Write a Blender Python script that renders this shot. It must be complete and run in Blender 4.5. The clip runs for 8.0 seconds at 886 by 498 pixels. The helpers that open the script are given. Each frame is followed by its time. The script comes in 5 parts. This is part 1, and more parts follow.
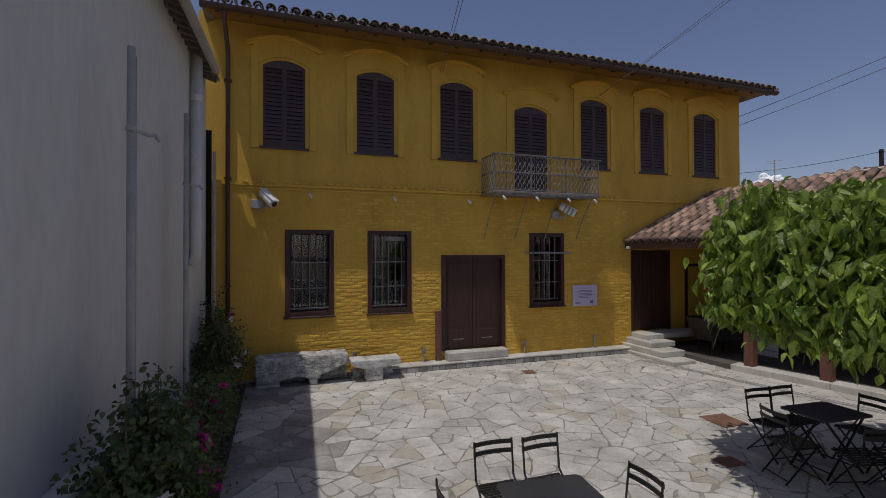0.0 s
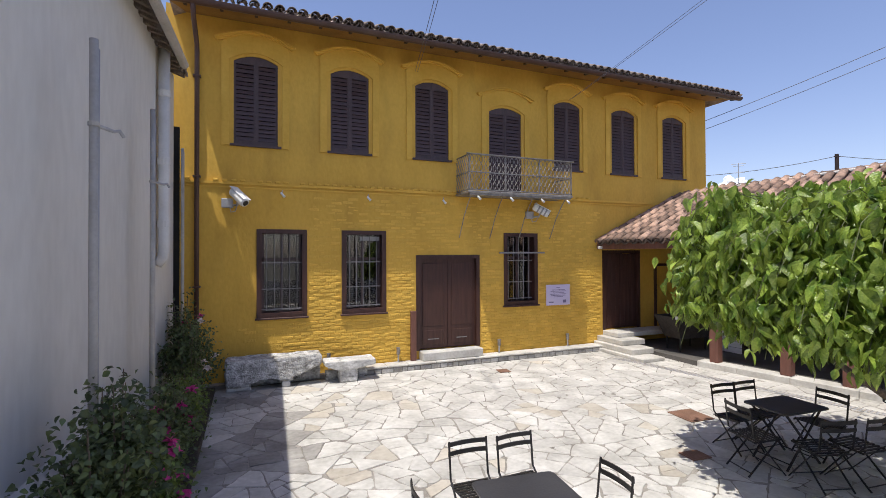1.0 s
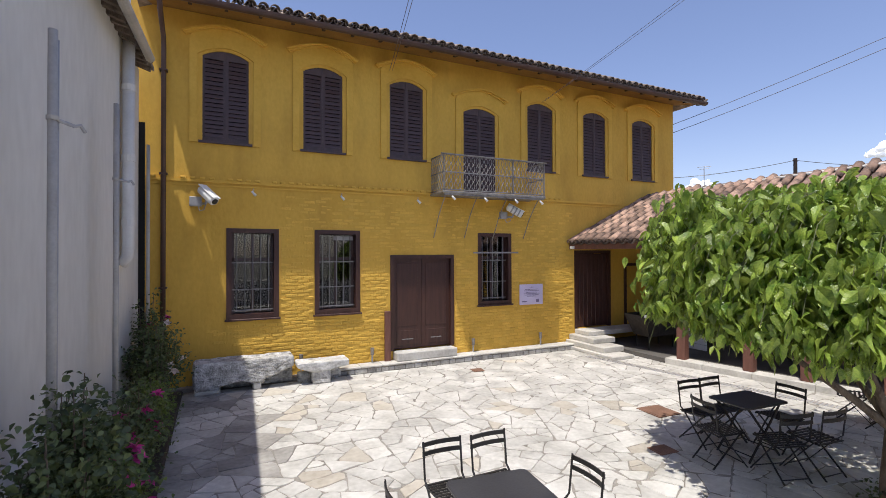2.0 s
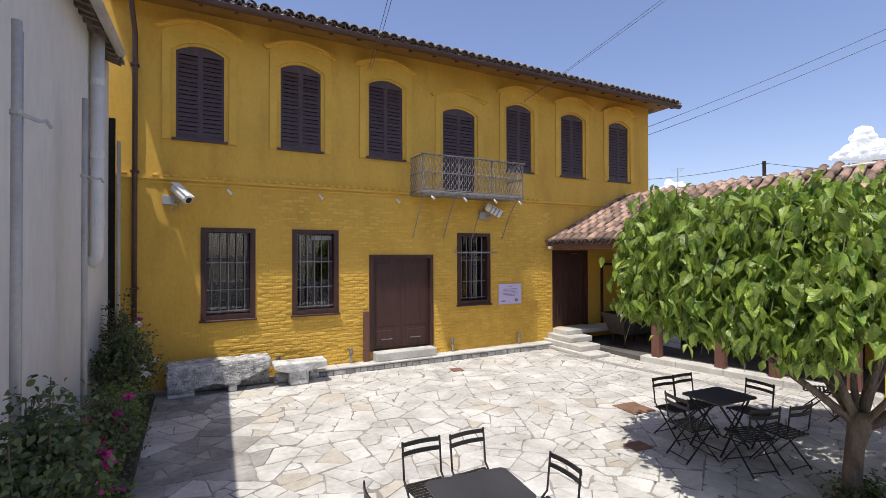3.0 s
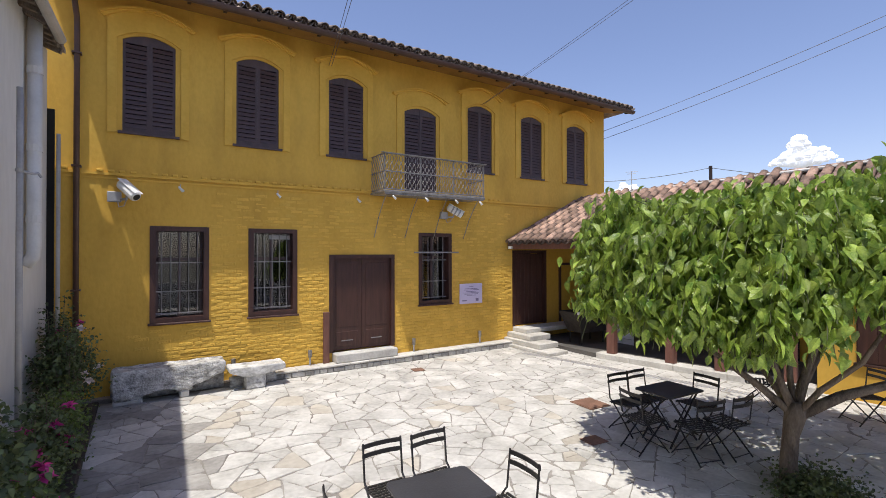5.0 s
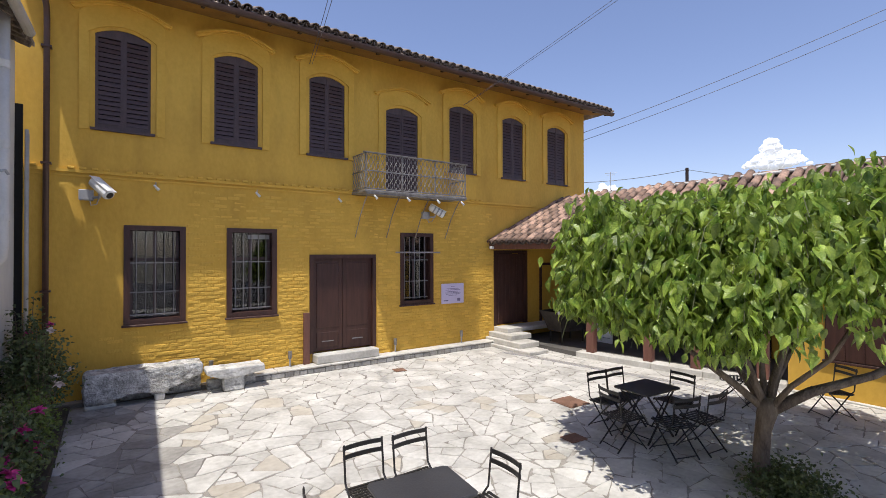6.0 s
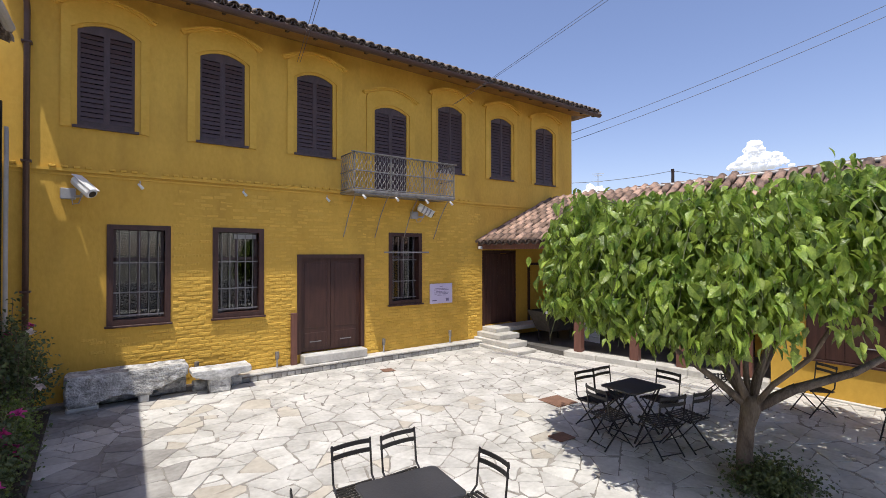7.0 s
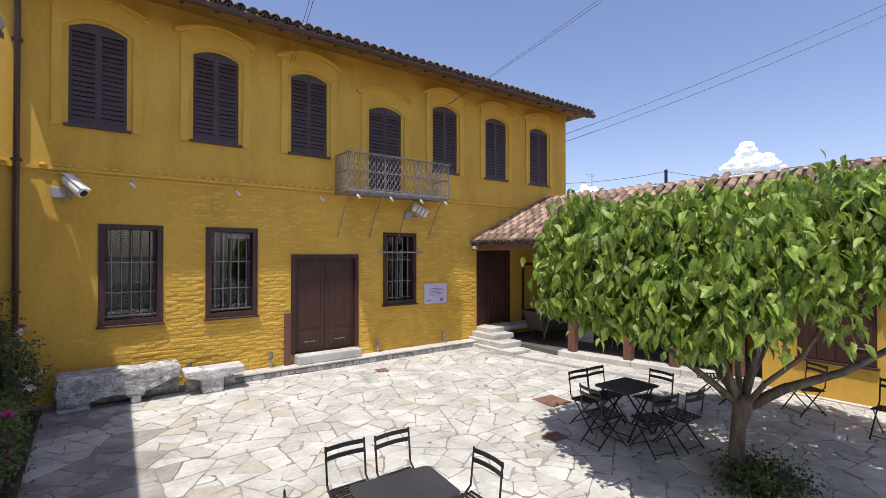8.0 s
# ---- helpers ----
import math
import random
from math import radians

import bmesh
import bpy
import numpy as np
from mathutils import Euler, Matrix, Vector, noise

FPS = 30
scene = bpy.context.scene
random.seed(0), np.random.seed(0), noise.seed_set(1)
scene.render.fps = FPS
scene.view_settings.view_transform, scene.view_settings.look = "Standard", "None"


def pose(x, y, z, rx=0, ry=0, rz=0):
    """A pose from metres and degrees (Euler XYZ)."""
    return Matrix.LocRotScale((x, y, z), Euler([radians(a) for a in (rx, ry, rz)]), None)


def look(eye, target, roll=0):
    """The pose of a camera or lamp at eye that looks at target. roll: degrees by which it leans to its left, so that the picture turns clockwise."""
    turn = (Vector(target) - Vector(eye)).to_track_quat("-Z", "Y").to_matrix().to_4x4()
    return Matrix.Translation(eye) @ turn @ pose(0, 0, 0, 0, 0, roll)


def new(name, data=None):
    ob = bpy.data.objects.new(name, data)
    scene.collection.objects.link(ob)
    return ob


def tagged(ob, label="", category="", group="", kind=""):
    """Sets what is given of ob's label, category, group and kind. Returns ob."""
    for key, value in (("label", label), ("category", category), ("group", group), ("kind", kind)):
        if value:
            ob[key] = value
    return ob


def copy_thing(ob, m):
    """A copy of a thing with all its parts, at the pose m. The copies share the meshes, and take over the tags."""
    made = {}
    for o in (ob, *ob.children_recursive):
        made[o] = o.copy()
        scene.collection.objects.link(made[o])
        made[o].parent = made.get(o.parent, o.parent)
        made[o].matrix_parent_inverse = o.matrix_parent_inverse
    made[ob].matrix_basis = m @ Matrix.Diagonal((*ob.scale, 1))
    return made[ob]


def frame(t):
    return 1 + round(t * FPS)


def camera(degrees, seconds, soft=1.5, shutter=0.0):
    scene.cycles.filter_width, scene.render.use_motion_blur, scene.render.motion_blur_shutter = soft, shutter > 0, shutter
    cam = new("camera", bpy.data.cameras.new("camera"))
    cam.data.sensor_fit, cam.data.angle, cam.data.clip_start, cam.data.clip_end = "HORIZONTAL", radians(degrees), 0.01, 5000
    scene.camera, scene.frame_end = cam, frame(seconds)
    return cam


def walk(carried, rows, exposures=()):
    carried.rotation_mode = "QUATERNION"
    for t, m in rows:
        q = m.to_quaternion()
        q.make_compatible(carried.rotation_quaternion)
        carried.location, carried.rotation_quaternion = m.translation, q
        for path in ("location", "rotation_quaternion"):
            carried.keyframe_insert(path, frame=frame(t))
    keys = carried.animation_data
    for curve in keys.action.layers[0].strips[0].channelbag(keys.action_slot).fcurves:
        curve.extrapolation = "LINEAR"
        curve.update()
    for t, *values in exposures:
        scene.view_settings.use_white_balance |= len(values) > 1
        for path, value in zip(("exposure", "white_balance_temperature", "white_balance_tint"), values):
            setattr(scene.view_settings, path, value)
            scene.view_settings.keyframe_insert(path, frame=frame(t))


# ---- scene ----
cam = camera(86.61, 8.0, soft=0.6)
walk(cam, [
    (0.0, pose(0, -10.55, 2.65, 90.65, 0.20, -19.43)),
    (0.5, pose(0, -10.55, 2.65, 90.65, 0.20, -20.79)),
    (1.0, pose(0, -10.55, 2.65, 90.63, 0.21, -22.48)),
    (1.5, pose(0, -10.55, 2.65, 90.62, 0.19, -24.12)),
    (3.0, pose(0, -10.55, 2.65, 90.58, 0.17, -28.11)),
    (3.5, pose(0, -10.55, 2.65, 90.58, 0.16, -29.23)),
    (4.0, pose(0, -10.55, 2.65, 90.57, 0.14, -30.44)),
    (4.5, pose(0, -10.55, 2.65, 90.56, 0.13, -31.59)),
    (6.0, pose(0, -10.55, 2.65, 90.55, 0.10, -35.04)),
    (6.5, pose(0, -10.55, 2.65, 90.54, 0.08, -35.80)),
    (7.0, pose(0, -10.55, 2.65, 90.54, 0.07, -36.43)),
    (7.5, pose(0, -10.55, 2.65, 90.53, 0.08, -36.86)),
    (8.0, pose(0, -10.55, 2.65, 90.54, 0.01, -37.11)),
], exposures=[(0.0, -1.3), (0.1, -1.0), (0.2, -0.7), (0.3, -0.42), (0.4, -0.2), (0.5, -0.05), (0.7, 0.0), (8.0, 0.0)])

# ---- world and sun ----
SUN_WAY = Vector((0.27, 0.19, -1.0)).normalized()
world = bpy.data.worlds.new("world")
scene.world = world
world.use_nodes = True
wn = world.node_tree.nodes
sky = wn.new("ShaderNodeTexSky")
sky.sky_type = "NISHITA"
sky.sun_disc = False
sky.sun_elevation = math.asin(-SUN_WAY.z)
sky.sun_rotation = math.atan2(-SUN_WAY.x, -SUN_WAY.y)
sky.air_density, sky.dust_density, sky.ozone_density = 1.0, 0.9, 1.6
haze = wn.new("ShaderNodeMix")
haze.data_type, haze.blend_type = "RGBA", "MULTIPLY"
haze.inputs["Factor"].default_value = 1.0
haze.inputs["B"].default_value = (0.98, 0.88, 0.97, 1)
world.node_tree.links.new(sky.outputs[0], haze.inputs["A"])
world.node_tree.links.new(haze.outputs["Result"], wn["Background"].inputs[0])
wn["Background"].inputs[1].default_value = 0.185
sun = new("sun", bpy.data.lights.new("sun", "SUN"))
sun.data.energy = 4.5
sun.data.angle = radians(0.55)
sun.data.color = (1.0, 0.955, 0.88)
sun.matrix_world = look((0, 0, 30), Vector((0, 0, 30)) + SUN_WAY)


# ---- materials ----
def material(name, dark, light, rough=0.8, coarse=1.5, fine=25.0, bump=0.3, spread=0.0, metal=0.0, stretch=(1, 1, 1), translucent=0.0, island=False, depth=0.01, spec=0.5, streak=None):
    """Two colours mixed by coarse and fine noise, fine relief, and a spread of brightness from object to object."""
    m = bpy.data.materials.new(name)
    m.use_nodes = True
    t = m.node_tree
    n, link = t.nodes, t.links.new
    p = n["Principled BSDF"]
    tc = n.new("ShaderNodeTexCoord")
    mp = n.new("ShaderNodeMapping")
    mp.inputs["Scale"].default_value = stretch
    link(tc.outputs["Object"], mp.inputs["Vector"])
    a = n.new("ShaderNodeTexNoise")
    a.inputs["Scale"].default_value = coarse
    a.inputs["Detail"].default_value = 5
    b = n.new("ShaderNodeTexNoise")
    b.inputs["Scale"].default_value = fine
    b.inputs["Detail"].default_value = 4
    add = n.new("ShaderNodeMath")
    add.operation = "MULTIPLY_ADD"
    add.inputs[1].default_value = 0.45
    link(mp.outputs[0], a.inputs["Vector"])
    link(mp.outputs[0], b.inputs["Vector"])
    link(b.outputs[0], add.inputs[0])
    link(a.outputs[0], add.inputs[2])
    ramp = n.new("ShaderNodeValToRGB")
    ramp.color_ramp.elements[0].position = 0.5
    ramp.color_ramp.elements[1].position = 0.95
    ramp.color_ramp.elements[0].color = (*dark, 1)
    ramp.color_ramp.elements[1].color = (*light, 1)
    link(add.outputs[0], ramp.inputs[0])
    colour = ramp.outputs[0]
    if streak:
        sm = n.new("ShaderNodeMapping")
        sm.inputs["Scale"].default_value = streak[1]
        link(tc.outputs["Object"], sm.inputs["Vector"])
        sn = n.new("ShaderNodeTexNoise")
        sn.inputs["Scale"].default_value = 1.0
        sn.inputs["Detail"].default_value = 6
        link(sm.outputs[0], sn.inputs["Vector"])
        sr = n.new("ShaderNodeMapRange")
        sr.inputs["From Min"].default_value, sr.inputs["From Max"].default_value = streak[3:] or (0.5, 0.78)
        sr.inputs["To Max"].default_value = streak[2]
        link(sn.outputs[0], sr.inputs["Value"])
        sx = n.new("ShaderNodeMix")
        sx.data_type = "RGBA"
        sx.inputs["B"].default_value = (*streak[0], 1)
        link(sr.outputs[0], sx.inputs["Factor"])
        link(colour, sx.inputs["A"])
        colour = sx.outputs["Result"]
    if spread:
        hue = n.new("ShaderNodeHueSaturation")
        mr = n.new("ShaderNodeMapRange")
        mr.inputs["To Min"].default_value, mr.inputs["To Max"].default_value = 1 - spread, 1 + spread
        if island:
            link(n.new("ShaderNodeNewGeometry").outputs["Random Per Island"], mr.inputs["Value"])
        else:
            link(n.new("ShaderNodeObjectInfo").outputs["Random"], mr.inputs["Value"])
        link(mr.outputs[0], hue.inputs["Value"])
        link(colour, hue.inputs["Color"])
        colour = hue.outputs[0]
    link(colour, p.inputs["Base Color"])
    p.inputs["Roughness"].default_value = rough
    p.inputs["Metallic"].default_value = metal
    p.inputs["Specular IOR Level"].default_value = spec
    if bump:
        bp = n.new("ShaderNodeBump")
        bp.inputs["Strength"].default_value = bump
        bp.inputs["Distance"].default_value = depth
        link(b.outputs[0], bp.inputs["Height"])
        link(bp.outputs[0], p.inputs["Normal"])
    if translucent:
        tr = n.new("ShaderNodeBsdfTranslucent")
        mx = n.new("ShaderNodeMixShader")
        mx.inputs[0].default_value = translucent
        br = n.new("ShaderNodeHueSaturation")
        br.inputs["Value"].default_value = 1.7
        br.inputs["Hue"].default_value = 0.485
        link(colour, br.inputs["Color"])
        link(br.outputs[0], tr.inputs[0])
        link(p.outputs[0], mx.inputs[1])
        link(tr.outputs[0], mx.inputs[2])
        link(mx.outputs[0], n["Material Output"].inputs[0])
    return m


OCHRE_DARK, OCHRE_LIGHT = (0.60, 0.35, 0.048), (0.74, 0.455, 0.075)
m_plaster = material("ochre_plaster", OCHRE_DARK, OCHRE_LIGHT, 0.85, 0.7, 14, 0.5, stretch=(1, 1, 0.6), depth=0.014, streak=((0.34, 0.19, 0.03), (1.6, 1.6, 0.5), 0.45))
m_trim = material("ochre_trim", (0.64, 0.38, 0.052), (0.76, 0.475, 0.08), 0.85, 1.5, 18, 0.3)
# Ochre taken darker, so the shade under the eaves is in the colour.
m_soffit = material("shaded_ochre_boards", (0.22, 0.115, 0.025), (0.34, 0.185, 0.04), 0.8, 2, 25, 0.3)
m_brick = material("painted_brick", (0.62, 0.365, 0.05), (0.76, 0.475, 0.08), 0.8, 3, 30, 0.8, spread=0.08, depth=0.02)
m_brick_far = material("painted_brick_joined", (0.62, 0.365, 0.05), (0.76, 0.475, 0.08), 0.8, 3, 30, 0.8, spread=0.08, island=True, depth=0.02)
m_white = material("white_render", (0.58, 0.56, 0.525), (0.72, 0.70, 0.66), 0.9, 0.5, 9, 0.3, stretch=(1, 1, 0.35), streak=((0.46, 0.45, 0.435), (0.4, 0.3, 0.2), 0.25))
m_shutter = material("brown_shutter_paint", (0.056, 0.034, 0.033), (0.092, 0.056, 0.054), 0.5, 3, 40, 0.2, stretch=(3, 3, 1))
m_door = material("dark_red_brown_wood", (0.04, 0.015, 0.011), (0.075, 0.030, 0.022), 0.5, 3, 30, 0.3, stretch=(6, 6, 0.6))
m_eave = material("eave_wood", (0.018, 0.009, 0.007), (0.035, 0.017, 0.012), 0.7, 3, 30, 0.3)
m_post = material("red_brown_post", (0.12, 0.05, 0.035), (0.2, 0.085, 0.06), 0.6, 3, 30, 0.3, stretch=(4, 4, 0.5))
m_stone = material("pale_flagstone", (0.385, 0.37, 0.335), (0.66, 0.64, 0.595), 0.75, 1.8, 14, 0.6, spread=0.11, depth=0.008)
m_stone_far = material("pale_flagstone_joined", (0.385, 0.37, 0.335), (0.66, 0.64, 0.595), 0.75, 1.8, 14, 0.6, spread=0.11, island=True, depth=0.008)
m_stone_warm = material("beige_flagstone", (0.37, 0.33, 0.27), (0.59, 0.545, 0.465), 0.75, 1.3, 12, 0.4, spread=0.1, depth=0.008)
# Flagstone copy with the white building's shade put into its colour.
m_stone_shaded = material("shaded_flagstone", (0.22, 0.208, 0.188), (0.42, 0.40, 0.368), 0.8, 1.8, 14, 0.5, spread=0.2, depth=0.008)
m_mortar = material("mortar", (0.19, 0.172, 0.148), (0.37, 0.345, 0.305), 0.95, 2, 40, 0.5)
m_marble = material("weathered_marble", (0.24, 0.23, 0.21), (0.72, 0.71, 0.68), 0.8, 6, 30, 1.0, depth=0.025, streak=((0.055, 0.052, 0.047), (7, 9, 12), 0.7, 0.5, 0.7))
m_marble_clean = material("worn_white_marble", (0.42, 0.41, 0.385), (0.74, 0.73, 0.70), 0.75, 4, 26, 0.8, depth=0.015, streak=((0.16, 0.155, 0.14), (7, 9, 12), 0.6, 0.52, 0.7))
m_step = material("step_stone", (0.42, 0.40, 0.36), (0.68, 0.66, 0.61), 0.75, 2, 20, 0.4, spread=0.1)
# Porch floor stone; the shade of the roof is put into its dark colour.
m_floor = material("shaded_stone_floor", (0.07, 0.066, 0.06), (0.14, 0.13, 0.12), 0.7, 2, 20, 0.3)
m_kerb = material("kerb_stone", (0.30, 0.28, 0.25), (0.62, 0.6, 0.55), 0.8, 3, 25, 0.6, spread=0.25)
m_soil = material("soil", (0.035, 0.026, 0.018), (0.08, 0.06, 0.045), 0.95, 3, 40, 0.8, depth=0.03)
m_earth = material("far_ground", (0.16, 0.14, 0.1), (0.28, 0.26, 0.2), 0.95, 0.05, 2, 0.4)
m_tile = material("terracotta_tile", (0.075, 0.057, 0.047), (0.41, 0.265, 0.19), 0.9, 4.5, 18, 0.9, spread=0.5)
m_tile_far = material("terracotta_tile_joined", (0.075, 0.057, 0.047), (0.41, 0.265, 0.19), 0.9, 4.5, 18, 0.9, spread=0.5, island=True)
# Darker copy of the terracotta: shade between the barrel tiles as colour.
m_tile_pan = material("gap_shaded_pan_tile", (0.035, 0.028, 0.024), (0.16, 0.11, 0.085), 0.95, 4.5, 18, 0.7, spread=0.4, island=True)
m_tile_old = material("weathered_roof_tile", (0.14, 0.11, 0.09), (0.38, 0.31, 0.26), 0.9, 4, 22, 0.5, spread=0.25)
m_black = material("black_painted_steel", (0.012, 0.011, 0.011), (0.022, 0.02, 0.02), 0.45, 4, 40, 0.1)
m_table = material("charcoal_table_steel", (0.035, 0.035, 0.039), (0.06, 0.06, 0.066), 0.45, 2, 60, 0.1)
m_iron = material("wrought_iron", (0.17, 0.155, 0.14), (0.36, 0.335, 0.30), 0.55, 8, 50, 0.3, metal=0.4)
m_bar = material("grey_window_bar", (0.17, 0.16, 0.16), (0.28, 0.27, 0.27), 0.5, 8, 50, 0.2)
m_zinc = material("galvanised_metal", (0.36, 0.335, 0.30), (0.50, 0.47, 0.43), 0.6, 3, 30, 0.1, spec=0.2)
m_pvc = material("grey_white_pipe", (0.60, 0.575, 0.54), (0.72, 0.695, 0.66), 0.5, 3, 30, 0.1)
m_pipe_brown = material("brown_pipe", (0.06, 0.03, 0.024), (0.10, 0.052, 0.04), 0.45, 3, 30, 0.1)
m_camwhite = material("white_plastic", (0.74, 0.74, 0.73), (0.8, 0.8, 0.79), 0.4, 5, 30, 0.05)
m_camgrey = material("grey_plastic", (0.3, 0.3, 0.31), (0.4, 0.4, 0.41), 0.5, 5, 30, 0.05)
# Near-black that paints shade in the house gap, porch back and behind shutters.
m_dark = material("painted_dark", (0.012, 0.011, 0.01), (0.02, 0.018, 0.016), 0.9, 2, 20, 0.1)
# Floors and partition in near-black; the rooms' dimness is in this colour.
m_room = material("room_dimness", (0.03, 0.026, 0.024), (0.05, 0.045, 0.04), 0.9, 1, 10, 0.1)
m_rust = material("rusty_iron_cover", (0.16, 0.085, 0.055), (0.27, 0.15, 0.1), 0.8, 4, 50, 0.5, metal=0.1)
m_sign = material("white_sign_panel", (0.60, 0.53, 0.70), (0.68, 0.61, 0.78), 0.4, 2, 30, 0.02)
m_ink = material("sign_ink", (0.16, 0.13, 0.24), (0.22, 0.18, 0.3), 0.6, 5, 30, 0.0)
m_bark = material("grey_brown_bark", (0.085, 0.06, 0.042), (0.24, 0.185, 0.135), 0.9, 5, 35, 0.9, stretch=(2, 2, 0.6), depth=0.02)
m_leaf = material("mulberry_leaf", (0.08, 0.165, 0.022), (0.36, 0.45, 0.085), 0.3, 9, 60, 0.5, spread=0.5, translucent=0.33, island=True)
m_leaf_one = material("mulberry_leaf_single", (0.08, 0.165, 0.022), (0.36, 0.45, 0.085), 0.3, 9, 60, 0.5, spread=0.35, translucent=0.33)


def add_veins(m):
    """Side veins that run slantwise from the rib, as ridges between puckered fields."""
    t = m.node_tree
    n, link = t.nodes, t.links.new
    uv = n.new("ShaderNodeUVMap")
    uv.uv_map = "rib"
    sep = n.new("ShaderNodeSeparateXYZ")
    link(uv.outputs[0], sep.inputs[0])
    side = n.new("ShaderNodeMath")
    side.operation = "ABSOLUTE"
    link(sep.outputs[1], side.inputs[0])
    slant = n.new("ShaderNodeMath")
    slant.operation = "MULTIPLY_ADD"
    slant.inputs[1].default_value = -0.4
    link(side.outputs[0], slant.inputs[0])
    link(sep.outputs[0], slant.inputs[2])
    turn = n.new("ShaderNodeMath")
    turn.operation = "MULTIPLY"
    turn.inputs[1].default_value = 36.0
    link(slant.outputs[0], turn.inputs[0])
    wave = n.new("ShaderNodeMath")
    wave.operation = "SINE"
    link(turn.outputs[0], wave.inputs[0])
    ridge = n.new("ShaderNodeBump")
    ridge.inputs["Strength"].default_value = 0.2
    ridge.inputs["Distance"].default_value = 0.006
    link(wave.outputs[0], ridge.inputs["Height"])
    fine = next(q for q in n if q.type == "BUMP" and q is not ridge)
    link(ridge.outputs[0], fine.inputs["Normal"])


add_veins(m_leaf)
add_veins(m_leaf_one)
m_twig = material("green_twig", (0.07, 0.085, 0.03), (0.13, 0.14, 0.06), 0.7, 5, 30, 0.1)
m_bush = material("rose_leaf", (0.045, 0.072, 0.024), (0.135, 0.165, 0.06), 0.5, 3, 30, 0.1, spread=0.45, translucent=0.2, island=True)
m_bush_light = material("light_shrub_leaf", (0.07, 0.12, 0.02), (0.17, 0.22, 0.045), 0.5, 3, 30, 0.1, spread=0.4, translucent=0.2, island=True)
m_flower = material("magenta_petal", (0.42, 0.02, 0.16), (0.62, 0.07, 0.30), 0.6, 8, 30, 0.0, spread=0.3, translucent=0.2, island=True)
m_petal_pale = material("pale_petal", (0.6, 0.5, 0.48), (0.75, 0.68, 0.66), 0.6, 8, 30, 0.0, translucent=0.2)
m_slat_white = material("white_painted_board", (0.66, 0.66, 0.65), (0.76, 0.76, 0.75), 0.6, 2, 20, 0.1)
m_cart_mesh = material("dark_cart_mesh", (0.018, 0.014, 0.012), (0.045, 0.036, 0.03), 0.7, 10, 80, 0.6)
m_wire = material("cable", (0.09, 0.09, 0.11), (0.14, 0.14, 0.16), 0.6, 3, 30, 0.0)
m_cloud = material("cloud_white", (0.80, 0.80, 0.80), (0.92, 0.92, 0.92), 1.0, 0.01, 0.05, 0.0, spec=0.0)
cp = m_cloud.node_tree.nodes["Principled BSDF"]
cp.inputs["Emission Color"].default_value = (0.92, 0.95, 1.0, 1)
cp.inputs["Emission Strength"].default_value = 0.55

m_glass = bpy.data.materials.new("window_glass")
m_glass.use_nodes = True
gp = m_glass.node_tree.nodes["Principled BSDF"]
gp.inputs["Base Color"].default_value = (0.9, 0.93, 0.92, 1)
gp.inputs["Roughness"].default_value = 0.02
gp.inputs["Transmission Weight"].default_value = 1.0
gp.inputs["IOR"].default_value = 1.62


